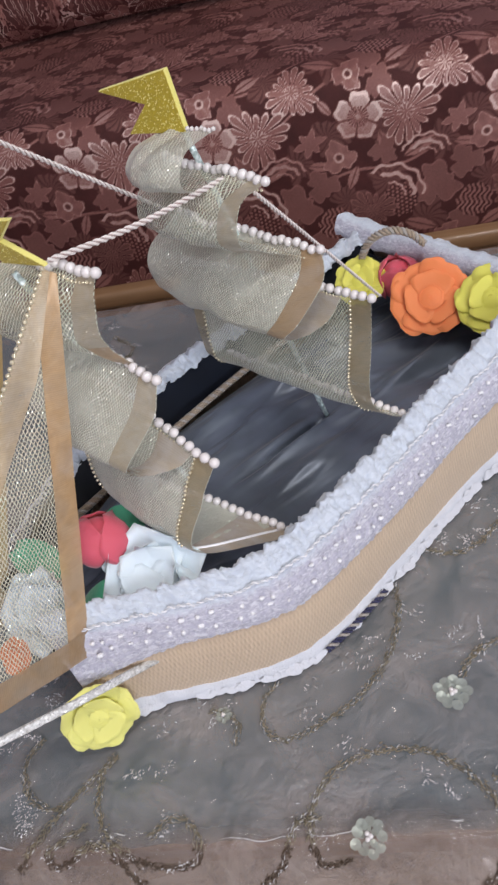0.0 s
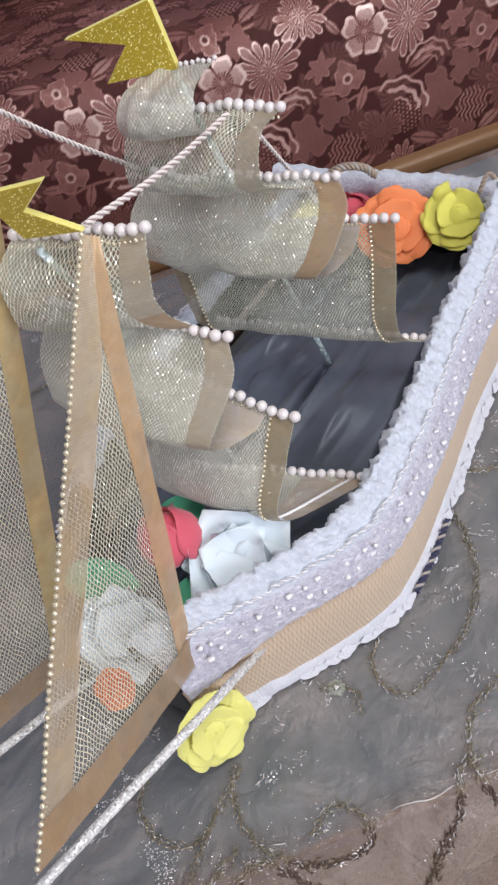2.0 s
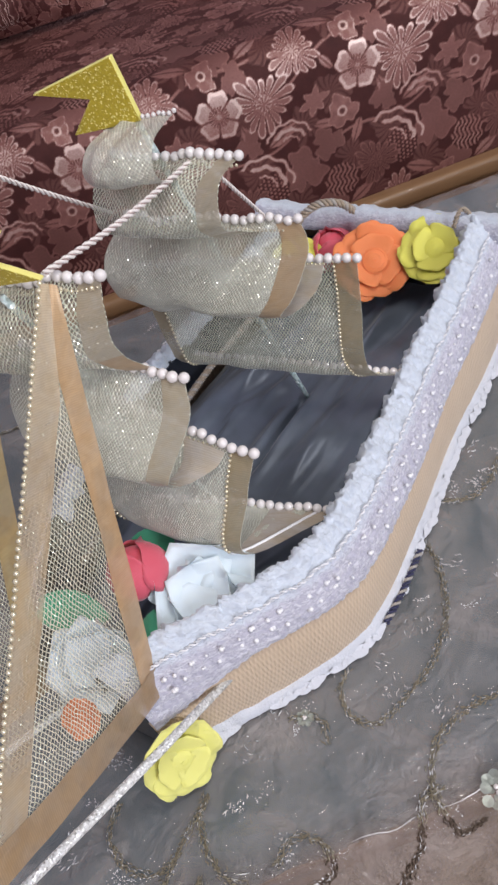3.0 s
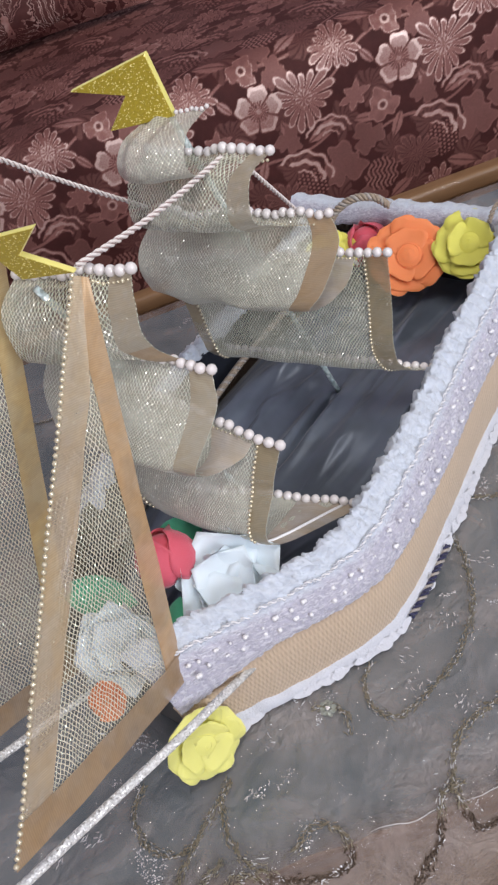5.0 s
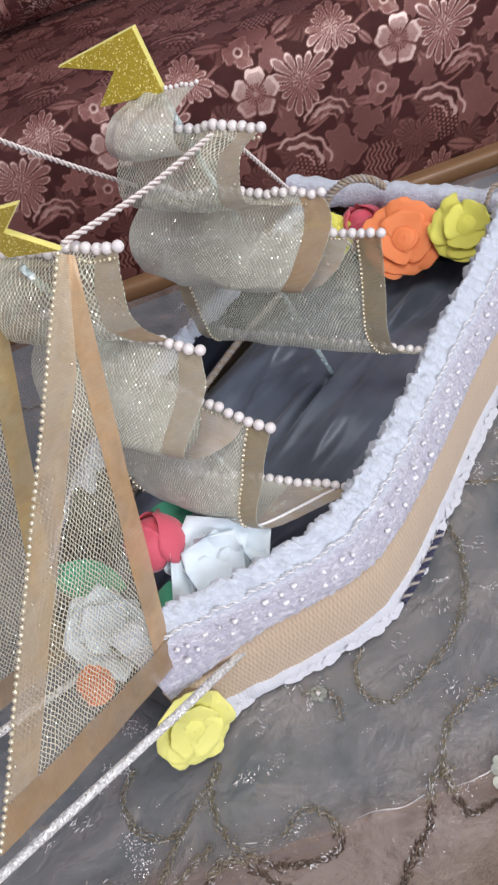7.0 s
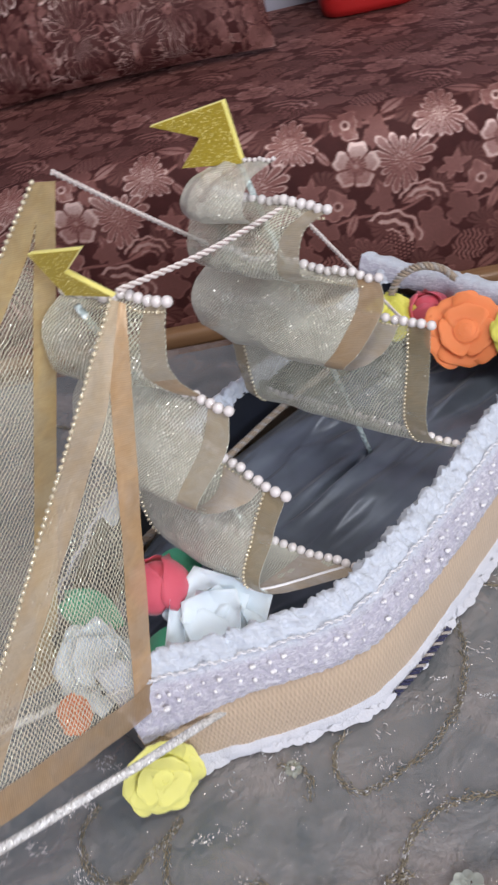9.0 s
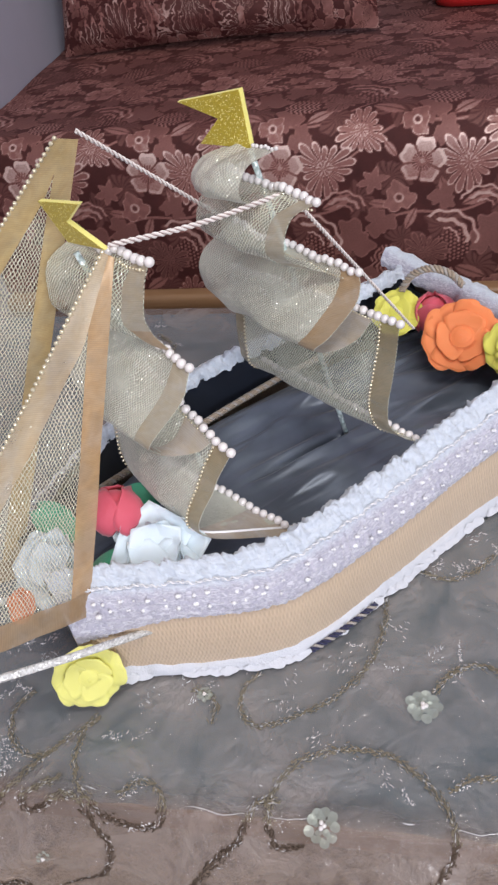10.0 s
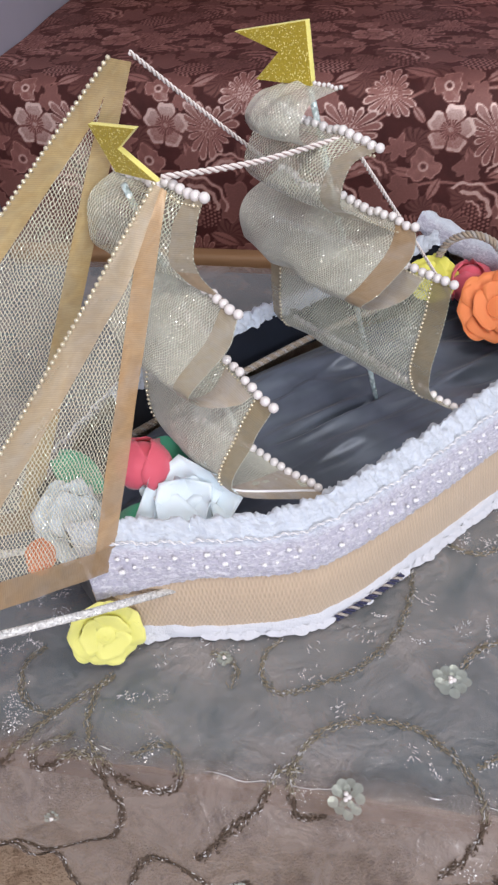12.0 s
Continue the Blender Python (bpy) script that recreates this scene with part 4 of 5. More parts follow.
# glints of the creased clear film added as white streaks: table's front edge, then patches
rng = random.Random(12)
bits, x = [], -0.26
while x < 0.30:
    run = rng.uniform(0.006, 0.040)
    line = [(x + run * k / 8, 0.1640 + 0.003 * math.sin(x * 31) + 0.0012 * math.sin((x + run * k / 8) * 170) + rng.gauss(0, 0.0002)) for k in range(9)]
    taper = [0.25 + 0.75 * math.sin(math.pi * k / 8) for k in range(9)]
    bits.append(tube_mesh("crease", on_cloth(line, 0.0006), rng.uniform(0.00018, 0.00042), FILM_GLINT, 5, taper))
    x += run + rng.uniform(0.010, 0.060)
for k in range(84):
    cx, cy, lean = rng.uniform(-0.26, 0.28), rng.uniform(0.166, 0.40), rng.choice((0.5, 0.9, 1.5, 2.4))
    if k % 6 == 0:
        cy = rng.uniform(0.60, 0.70)
    for m in range(rng.randint(5, 16)):
        x, y, turn = cx + rng.gauss(0, 0.0040), cy + rng.gauss(0, 0.0040), lean + rng.gauss(0, 0.45)
        long = rng.uniform(0.0006, 0.0022)
        line = [(x + long * q * math.cos(turn) + rng.gauss(0, 0.0002), y + long * q * math.sin(turn) + rng.gauss(0, 0.0002)) for q in (-1, -0.4, 0.3, 1)]
        bits.append(tube_mesh("crease", on_cloth(line, 0.0005), rng.uniform(0.00016, 0.00044), FILM_GLINT, 4, [0.3, 1.0, 0.9, 0.3]))
part("film_glint_streak", merged("film_glint_streak", bits), cloth, "white streaks added as glints on the clear film's creases")["kind"] = "stuff"
for me in bits:
    bpy.data.meshes.remove(me)

# shiny white flecks standing in for glints, in loose drifts between the scrolls
vs, fs = [], []
rng = random.Random(7)
for k in range(60):
    x, y, ang = rng.uniform(-0.24, 0.28), rng.uniform(0.160, 0.42), rng.uniform(0, 6.28)
    if k % 13 == 0:
        y = rng.uniform(0.05, 0.16)
    if k % 7 == 0:
        y = rng.uniform(0.60, 0.70)
    if k % 3 == 0:
        sx, sy = rng.choice(rng.choice(SCROLLS))
        x, y = sx + rng.gauss(0, 0.008), sy + rng.gauss(0, 0.008)
    spread = rng.uniform(0.0005, 0.0024)
    for m in range(rng.randint(14, 60)):
        ang += rng.uniform(-0.35, 0.35)
        if m % 3 == 0:
            x, y = x + 0.0012 * math.cos(ang), y + 0.0012 * math.sin(ang)
        p = on_cloth([(x + rng.gauss(0, spread), y + rng.gauss(0, spread))], 0.0010)[0]
        tilt = Euler((rng.uniform(-0.8, 0.8), rng.uniform(-0.8, 0.8), rng.uniform(0, 6))).to_matrix()
        s, n = rng.uniform(0.00014, 0.00062), len(vs)
        vs += [p + tilt @ Vector(q) for q in ((-s, -s * 0.5, 0), (s, -s * 0.5, 0), (s, s * 0.5, 0), (-s, s * 0.5, 0), (0, 0, -0.0003))]
        fs += [(n, n + 1, n + 2, n + 3), (n + 1, n, n + 4), (n + 2, n + 1, n + 4), (n + 3, n + 2, n + 4), (n, n + 3, n + 4)]
part("white_glint", mesh_of("white_glint", vs, fs, WHITE_GLINT, False), cloth, "scattered silver-white flecks standing in for glints")["kind"] = "stuff"

# ---- model ship ----
SHIP_M = Matrix.Translation((-0.036, 0.414, TABLE_Z + 0.0030)) @ Matrix.Rotation(radians(43.8), 4, "Z")
ship = thing("model_ship", SHIP_M, "handmade burlap and lace model sailing ship standing on the tablecloth", "model ship")


def L(a, u, z):
    """Ship frame: a towards the stern, u towards the starboard side, z above the floor."""
    return Vector((a, -u, z - TABLE_Z - 0.003))


STARBOARD = [(-0.205, 0.026), (-0.178, 0.0425), (-0.155, 0.0585), (-0.113, 0.0865), (-0.096, 0.0950), (-0.083, 0.0995), (-0.070, 0.1012), (-0.050, 0.1019), (-0.028, 0.1012), (0.02, 0.0983), (0.08, 0.0930), (0.145, 0.0925), (0.213, 0.0900)]
PORT = [(-0.205, 0.032), (-0.177, 0.046), (-0.118, 0.080), (-0.070, 0.096), (0.0, 0.101), (0.060, 0.099), (0.145, 0.092), (0.213, 0.080)]
WIDTHS = {1: spline([(a, w, 0) for a, w in STARBOARD], 9), -1: spline([(a, w, 0) for a, w in PORT], 9)}
A_BOW, A_STERN = -0.205, 0.213


def half_width(a, side):
    """Half width inside the rim: the starboard side is angled at the bow shoulder, the port side rounder."""
    return float(np.interp(a, [p.x for p in WIDTHS[side]], [p.y for p in WIDTHS[side]]))


def rim_height(a):
    """Sheer of the rim above the tablecloth."""
    return 0.094 + 0.60 * max(0.0, a - 0.03) ** 2


def side_loop(extra, height, side, step=0.0025):
    """Along one side of the hull from the bow to the stern: (a, u, h, run)."""
    n = int((A_STERN - A_BOW) / step)
    out, run, last = [], 0.0, None
    for i in range(n + 1):
        a = A_BOW + (A_STERN - A_BOW) * i / n
        p = Vector((a, side * (half_width(a, side) + extra), 0))
        if last is not None:
            run += (p - last).length
        last = p
        out.append((p.x, p.y, height(a, run), run))
    return out


def bow_droop(a):
    """How far the lace hangs lower towards the bow."""
    return 0.018 * max(0.0, (-0.150 - a) / 0.055)


def hull_strip(name, levels, material, label, ruffle=0.0):
    """A band along each side of the hull, lofted through (extra width, height function) levels."""
    made = []
    for side in (1, -1):
        loops = [side_loop(e, h, side) for e, h in levels]
        cols, vs, uvs = len(loops[0]), [], []
        for i, loop in enumerate(loops):
            for a, u, h, run in loop:
                w = ruffle * (noise.noise(Vector((run * 95, i * 0.7, 3.0 + side))) + 0.6 * noise.noise(Vector((run * 260, i * 1.3, 8.0 + side))))
                vs.append(Vector((a, -u - side * w, h + w * 0.6)))
                uvs.append((run, i * 0.0055))
        made.append(part(name, mesh_of(name, vs, grid_faces(len(loops), cols), material, True, uvs), ship, label))
    return made


hull_strip("hull_side", [(0.016, lambda a, r: 0.004), (0.0185, lambda a, r: 0.020), (0.0195, lambda a, r: 0.040), (0.0192, lambda a, r: rim_height(a) - 0.026 - bow_droop(a)), (0.0175, lambda a, r: rim_height(a) - 0.022 - bow_droop(a))],
           BURLAP, "hull side of natural woven burlap")
# closes the bow; its dark colour also stands in for the shadow there
bm = bmesh.new()
box(bm, A_BOW + 0.004, -0.036, 0.002, A_BOW + 0.010, 0.044, 0.070, 0.002, 2)
bm_part("bow_shadow_board", bm, NAVY, ship, "dark navy satin bow board standing in for shadow")
LACE_PROFILE = [(0.0215, -0.0290), (0.0212, -0.0235), (0.0168, -0.0150), (0.0100, -0.0080), (0.0050, -0.0030), (0.0005, 0.0010), (-0.0040, 0.0030), (-0.0068, -0.0005), (-0.0085, -0.0070)]


def lace_strip(side):
    """Wide lace folded over the rim: an embroidered net below and a thick frilled edge above."""
    prof = spline([(e, h, 0) for e, h in LACE_PROFILE], 4)
    run_v = [0.0]
    for a, b in zip(prof, prof[1:]):
        run_v.append(run_v[-1] + (b - a).length)
    vs, uvs, cols, crest = [], [], 0, 25
    for i, q in enumerate(prof):
        t = (prof[min(i + 1, len(prof) - 1)] - prof[max(i - 1, 0)]).normalized()
        out, up = t.y, -t.x
        loop = [k for k in side_loop(q.x, lambda a, r: rim_height(a) + q.y, side, 0.0012) if side > 0 or k[0] > -0.125]
        cols = len(loop)
        v = run_v[i]
        frill = min(1.0, max(0.0, (v - 0.020) / 0.016))
        last = 1.0 if i >= len(prof) - 4 else 0.0
        low = 1.0 if i == 0 else 0.0
        for a, u, h, run in loop:
            k = 0.0013 * noise.noise(Vector((run * 270, v * 270, side))) + 0.0006 * noise.noise(Vector((run * 800, v * 800, 4 + side)))
            k += frill * (0.0036 * noise.noise(Vector((run * 150, v * 60, 9 + side))) + 0.0019 * noise.noise(Vector((run * 420, v * 240, 2 + side))))
            drop = -bow_droop(a) * max(0.0, 1 - v / 0.022) + low * 0.0016 * noise.noise(Vector((run * 260, 1.0, 7 + side))) + last * 0.0030 * noise.noise(Vector((run * 210, 3.0, 5 + side)))
            k += last * 0.0042 * (abs(math.sin(run * 150 + 3 * noise.noise(Vector((run * 40, 5.0, side))))) - 0.4)
            ruff = max(0.0, 1 - abs(i - crest) / 6)
            drop += ruff * 0.0036 * (abs(math.sin(run * 400 + 9 * noise.noise(Vector((run * 60, 2.0, side))))) - 0.5 + 1.2 * noise.noise(Vector((run * 330, v * 200, side)))) * (0.6 + 1.2 * noise.noise(Vector((run * 70, 8.0, side))))
            vs.append(Vector((a, -(u + side * out * k), h + up * k + drop)))
            uvs.append((run, v))
    return part("lace_trim", mesh_of("lace_trim", vs, grid_faces(len(prof), cols), LACE, True, uvs), ship, "wide white lace trim folded over the rim")


laces = [lace_strip(1), lace_strip(-1)]
fringes = hull_strip("bottom_lace", [(0.0160, lambda a, r: 0.0105 + 0.002 * math.sin(r * 60)), (0.0190, lambda a, r: 0.0080), (0.0204, lambda a, r: 0.0045), (0.0214, lambda a, r: 0.0018)],
                     FRINGE, "white scalloped lace edging along the foot of the hull", 0.0018)
hull_strip("inner_lining", [(-0.0066, lambda a, r: rim_height(a) - 0.006), (-0.0066, lambda a, r: 0.075), (-0.009, lambda a, r: 0.048)], NAVY, "dark navy satin lining inside the hull")

for lace, fringe, side in zip(laces, fringes, (1, -1)):
    # scallops of the foot edging, no two alike
    vs, fs = [], []
    loop = [Vector((a, -u, 0)) for a, u, h, r in side_loop(0.0222, lambda a, r: 0.0, side)]
    for i, p in enumerate(evenly(loop, 0.0086)):
        if random.random() < (0.55 if side > 0 and -0.082 < p.x < 0.006 else 0.10):
            continue
        k = min(range(len(loop)), key=lambda j: (loop[j] - p).length)
        t = (loop[min(k + 1, len(loop) - 1)] - loop[max(k - 1, 0)]).normalized()
        out = Vector((t.y, -t.x, 0)) * side
        size = random.uniform(0.3, 0.75)
        n = len(vs)
        vs.append(p + Vector((0, 0, 0.0060)) - out * 0.003)
        m = 9
        for q in range(m):
            ang = math.pi * q / (m - 1)
            vs.append(p - t * random.uniform(0.0066, 0.0082) * math.cos(ang) + out * (0.0046 * size * math.sin(ang) * (1 + 0.22 * math.sin(3 * ang + i))) + Vector((0, 0, 0.0010 + 0.0030 * (1 - math.sin(ang)) + random.uniform(0, 0.0008))) + Vector((random.gauss(0, 0.0002), random.gauss(0, 0.0002), 0)))
        fs += [(n, n + 1 + q, n + 2 + q) for q in range(m - 1)]
    part("lace_scallop", mesh_of("lace_scallop", vs, fs, FRINGE), fringe)["kind"] = "stuff"

    # small pearls sewn over the lace
    pts = []
    for e, drop, gap in ((0.0190, 0.0190, 0.0105), (0.0150, 0.0125, 0.0095)):
        line = [Vector((a, -u, h)) for a, u, h, r in side_loop(e + 0.0012, lambda a, r: rim_height(a) - drop, side)]
        for p in evenly(line, gap):
            if random.random() < 0.85:
                pts.append(p + Vector((random.uniform(-1, 1), random.uniform(-1, 1), random.uniform(-0.6, 0.6))) * 0.0019)
    part("lace_bead", bead_row_mesh("lace_bead", pts + [p + Vector((0.0011, -0.0008, 0.0003)) for p in pts[::2]], 0.0013, WHITE_BEAD, 0.4), lace, "tiny white pearls sewn on the lace")["kind"] = "stuff"
    line = [Vector((a, -u, h + 0.0012 * math.sin(r * 260) + 0.0008 * math.sin(r * 610))) for a, u, h, r in side_loop(0.0095, lambda a, r: rim_height(a) - 0.0058, side)]
    part("lace_cord", merged("lace_cord", twisted_meshes("strand", evenly(line, 0.004), 0.0011, 0.006, [WHITE_BEAD, FRINGE])), lace, "raised white cord line in the lace")

# stern board and its lace
AS = A_STERN


def stern_strip(name, rows, material, label, ruffle=0.0):
    vs, uvs, cols = [], [], 60
    for i, (da, z) in enumerate(rows):
        for j in range(cols + 1):
            s = 2 * j / cols - 1
            w = half_width(AS, 1 if s > 0 else -1) + 0.020
            p = Vector((AS + da - 0.012 * max(0.0, -s) ** 2, -s * w, z + (0.009 * max(0.0, -s - 0.6) / 0.4 if z > 0.07 else 0)))
            k = ruffle * (noise.noise(Vector((j * 0.5, i * 0.9, 5.0))) + 0.6 * noise.noise(Vector((j * 1.7, i * 1.4, 9.0))))
            vs.append(p + Vector((k, 0, k * 0.7)))
            uvs.append((s * w, i * 0.0065))
    return part(name, mesh_of(name, vs, grid_faces(len(rows), cols + 1), material, True, uvs), ship, label)


RS = rim_height(AS)
stern_strip("stern_board", [(0.012, 0.004), (0.016, 0.05), (0.016, RS - 0.02)], BURLAP, "burlap covered stern board")
stern_strip("stern_lining", [(-0.004, 0.045), (-0.003, RS - 0.022)], NAVY, "dark navy lining of the stern")
stern_strip("stern_lace", [(-0.005, RS - 0.015), (-0.006, RS - 0.012), (-0.006, RS - 0.008), (-0.004, RS - 0.003), (0.0, RS + 0.002), (0.010, RS + 0.001), (0.017, RS - 0.012), (0.019, RS - 0.030)], LACE, "white lace over the stern rail", 0.0020)

# deck of loose satin
DECK_FOLDS = ((-0.60, 0.35, 0.006, 0.12), (-0.18, 0.55, 0.006, 0.13), (0.78, 0.25, 0.006, 0.10))
# pleats gathered at the mast's foot and towards the stern: both ends, height, breadth
PLEATS = (
    (0.058, 0.0085, -0.034, 0.0045, -0.0085, 0.0030), (0.060, 0.0155, -0.028, 0.0125, 0.0040, 0.0050), (0.050, 0.0020, -0.030, -0.0040, 0.0026, 0.0050),
    (0.048, 0.0420, -0.028, 0.0290, 0.0062, 0.0130), (0.030, 0.0620, -0.040, 0.0500, -0.0040, 0.0090),
    (0.082, -0.0340, 0.052, -0.0560, 0.0050, 0.0090), (0.066, -0.0120, 0.020, -0.0350, 0.0040, 0.0080),
    (0.104, 0.0200, 0.196, 0.0420, 0.0075, 0.0080), (0.118, 0.0340, 0.200, 0.0560, -0.0040, 0.0060), (0.126, -0.0120, 0.186, 0.0140, 0.0070, 0.0085),
)


def pleat_height(a, u):
    """Height that the gathered pleats add to the deck's cloth."""
    total = 0.0
    for a0, u0, a1, u1, lift, wide in PLEATS:
        da, du = a1 - a0, u1 - u0
        size = math.hypot(da, du)
        t = ((a - a0) * da + (u - u0) * du) / size ** 2
        off = ((u - u0) * da - (a - a0) * du) / size / wide
        ends = 1 / (1 + math.exp(-(t - 0.04) * 12)) / (1 + math.exp((t - 0.80) * 7))
        total += lift * ends * math.exp(-off * off)
    return total


vs, cols = [], 121
rows_a = [A_BOW + (A_STERN - A_BOW) * i / 150 for i in range(151)]
for a in rows_a:
    for j in range(cols):
        s = 2 * j / (cols - 1) - 1
        w = half_width(a, 1 if s > 0 else -1) - 0.008
        n1 = noise.noise(Vector((a * 7 + s * 1.2, s * 4.2 - a * 5, 0.5)))
        n2 = noise.noise(Vector((a * 15, s * 9.0 - a * 12, 4.5)))
        f = 0.0045 * (0.5 - abs(n1) * 1.6) + 0.0016 * (0.5 - abs(n2) * 1.6) + pleat_height(a, s * w)
        # a few long gathered folds
        for f0, f1, lift, wide in DECK_FOLDS:
            off = (s - f0 - f1 * (a - 0.05) / 0.2) / wide
            f += lift * math.exp(-off * off) * (0.55 + 0.45 * math.sin(a * 31 + f0 * 9))
        vs.append((a, -s * max(w, 0.001), 0.054 + f * (1 - s ** 4) - 0.016 * max(0.0, abs(s) - 0.80) / 0.20))
part("deck", mesh_of("deck", vs, grid_faces(len(rows_a), cols), DECK), ship, "deck covered in creased slate-grey satin")


# masts
def mast(*pts):
    part("mast", tube_mesh("mast", spline([L(*p) for p in pts], 6), 0.0020, MAST_TAPE, 10), ship, "thin mast wrapped in holographic tape")


mast((0.058, 0.011, 0.424), (0.035, -0.017, 0.584), (0.018, -0.023, 0.664))
mast((-0.062, 0.016, 0.424), (-0.092, -0.012, 0.574), (-0.107, -0.027, 0.640))

PEARL_MESH = ball_mesh("pearl", 0.0031, PEARL, 2)


def pearl_string(line, parent, r=0.0031):
    for p in evenly(line, r * 1.94):
        part("pearl", PEARL_MESH, parent, "", Matrix.Translation(p + Vector((random.uniform(-0.0005, 0.0005), random.uniform(-0.0003, 0.0003), 0.0015 + random.uniform(-0.0006, 0.0006)))) @ Matrix.Scale(random.uniform(0.93, 1.05), 4))


def sail(right, left, net=NET, pearls=(True, False), beads=True, belly=0.006, bow=0.0, edges=(True, False), label="", tail=0.0, turn_at=0.72, top_beads=False, edge_width=0.0125, band_cloth=PALE_BAND, curl_cloth=CURL):
    """A ribbon sail lofted from its starboard end profile to its port end profile."""
    pr, pl = spline([L(*p) for p in right], 7), spline([L(*p) for p in left], 7)
    n, cols = len(pr), 34
    width = (pr[0] - pl[0]).length
    run = [0.0]
    for a, b in zip(pr, pr[1:]):
        run.append(run[-1] + (b - a).length)

    def at(i, s):
        p = pr[i].lerp(pl[i], s)
        k = 4 * s * (1 - s)
        f = math.sin(math.pi * i / (n - 1))
        wave = 0.0014 * noise.noise(Vector((s * 6, i * 0.25, width * 90)))
        sag = 0.0035 * noise.noise(Vector((s * 4.5, 0.3 * i / n, width * 50))) * (1 - 0.6 * i / n)
        return p + Vector((-belly * k * f - bow * k + wave, 0, wave * 0.5 + sag))

    band = edge_width / width
    cuts = [i / cols for i in range(cols + 1)]

    def sheet(name, ss, mat, parent, lab, lift=0.0, rows=None):
        wider = [1 + (tail if name == "ribbon_edge" else 0.0) * max(0.0, (i / (n - 1) - 0.68) / 0.32) for i in range(n)]
        span = range(n) if rows is None else rows
        vs = [at(i, s * wider[i]) + Vector((-lift, 0, lift * 0.5)) for i in span for s in ss]
        uv = [(s * width, run[i]) for i in span for s in ss]
        return part(name, mesh_of(name, vs, grid_faces(len(span), len(ss)), mat, True, uv), parent, lab)

    ob = sheet("sail", cuts, net, ship, label)
    for s0, s1, wide in ((0.0, band, edges[0]), (1 - band * 0.8, 1.0, edges[1])):
        bend = n
        if wide:
            across = [s0 + (s1 - s0) * k / 3 for k in range(4)]
            turn = int(n * turn_at) if tail or turn_at < 0.7 else n
            bend = turn if tail else n
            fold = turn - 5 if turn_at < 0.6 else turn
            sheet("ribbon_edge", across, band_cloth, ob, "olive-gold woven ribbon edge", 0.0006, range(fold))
            # the fold's shaded, doubled look is put into a browner cloth
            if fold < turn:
                sheet("ribbon_edge", across, FOOT_BAND, ob, "brown-gold strip coloured for the ribbon's shaded fold", 0.0006, range(fold - 1, turn))
            if turn < n:
                sheet("ribbon_edge", across, curl_cloth, ob, "pale copper tail of the ribbon", 0.0006, range(turn - 1, n))
        if beads:
            s = s1 if s0 == 0 else s0
            part("bead_line", bead_row_mesh("bead_line", [p + Vector((-0.0010, 0, 0.0005)) for p in evenly([at(i, s) for i in range(bend)], 0.0030)], 0.00115, GOLD_BEAD), ob, "line of tiny gold beads")["kind"] = "stuff"
            if bend < n:
                # gloss on the tail's rim, put in as a thin white tube
                rim = [at(i, s) + Vector((-0.0010, 0, 0.0006)) for i in range(bend - 1, n)]
                part("edge_gloss", tube_mesh("edge_gloss", rim, 0.0009, WHITE_BEAD, 6), ob, "thin white line painted as the gloss of the ribbon's tail")
    low = [at(n - 1, s) for s in cuts]
    part("bead_line", bead_row_mesh("bead_line", [p + Vector((-0.0008, 0, 0)) for p in evenly(low, 0.0027)], 0.0008, GOLD_BEAD), ob, "line of tiny gold beads")["kind"] = "stuff"
    if top_beads:
        part("bead_line", bead_row_mesh("bead_line", [p + Vector((0, 0, 0.001)) for p in evenly([at(0, s * 0.5) for s in cuts], 0.0034)], 0.0015, PEARL), ob, "short row of small pearls")["kind"] = "stuff"
    if pearls[0]:
        pearl_string([at(0, s) for s in cuts], ob)
        if net is NET and not beads:
            trim = [at(0, s) + Vector((-0.0042, 0, -0.0026)) for s in cuts]
            part("bead_line", bead_row_mesh("bead_line", evenly(trim, 0.0030), 0.0011, GOLD_BEAD, 0.3), ob, "line of tiny gold beads")["kind"] = "stuff"
    if pearls[1]:
        pearl_string(low, ob)
    return ob


A_LABEL, B_LABEL = "sheer gold net ribbon sail on the main mast", "sheer gold net ribbon sail on the fore mast"
sail([(0.021, 0.002, 0.667), (-0.002, 0.003, 0.664), (-0.010, 0.004, 0.648), (0.012, 0.004, 0.634)], [(0.014, -0.040, 0.664), (-0.008, -0.042, 0.660), (-0.016, -0.042, 0.645), (0.004, -0.040, 0.632)], HAZE_NET, (False, False), False, edges=(False, False), top_beads=True, label="small hazy gold ribbon topsail under the flag")
sail([(0.027, 0.031, 0.640), (0.010, 0.027, 0.634), (0.004, 0.025, 0.612), (0.020, 0.026, 0.597), (0.038, 0.040, 0.589)], [(0.020, -0.052, 0.640), (-0.002, -0.053, 0.634), (-0.010, -0.054, 0.612), (0.008, -0.055, 0.596), (0.026, -0.058, 0.590)], NET, beads=False, label=A_LABEL, turn_at=0.68, curl_cloth=GOLD_BAND)
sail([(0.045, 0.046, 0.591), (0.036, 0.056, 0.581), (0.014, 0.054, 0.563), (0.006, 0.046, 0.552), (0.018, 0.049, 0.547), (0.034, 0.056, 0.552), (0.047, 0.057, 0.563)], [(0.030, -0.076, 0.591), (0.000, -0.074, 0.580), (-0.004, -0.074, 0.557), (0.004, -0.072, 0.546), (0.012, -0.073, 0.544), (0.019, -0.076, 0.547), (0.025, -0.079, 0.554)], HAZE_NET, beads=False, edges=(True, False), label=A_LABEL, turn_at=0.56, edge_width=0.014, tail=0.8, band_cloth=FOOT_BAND)
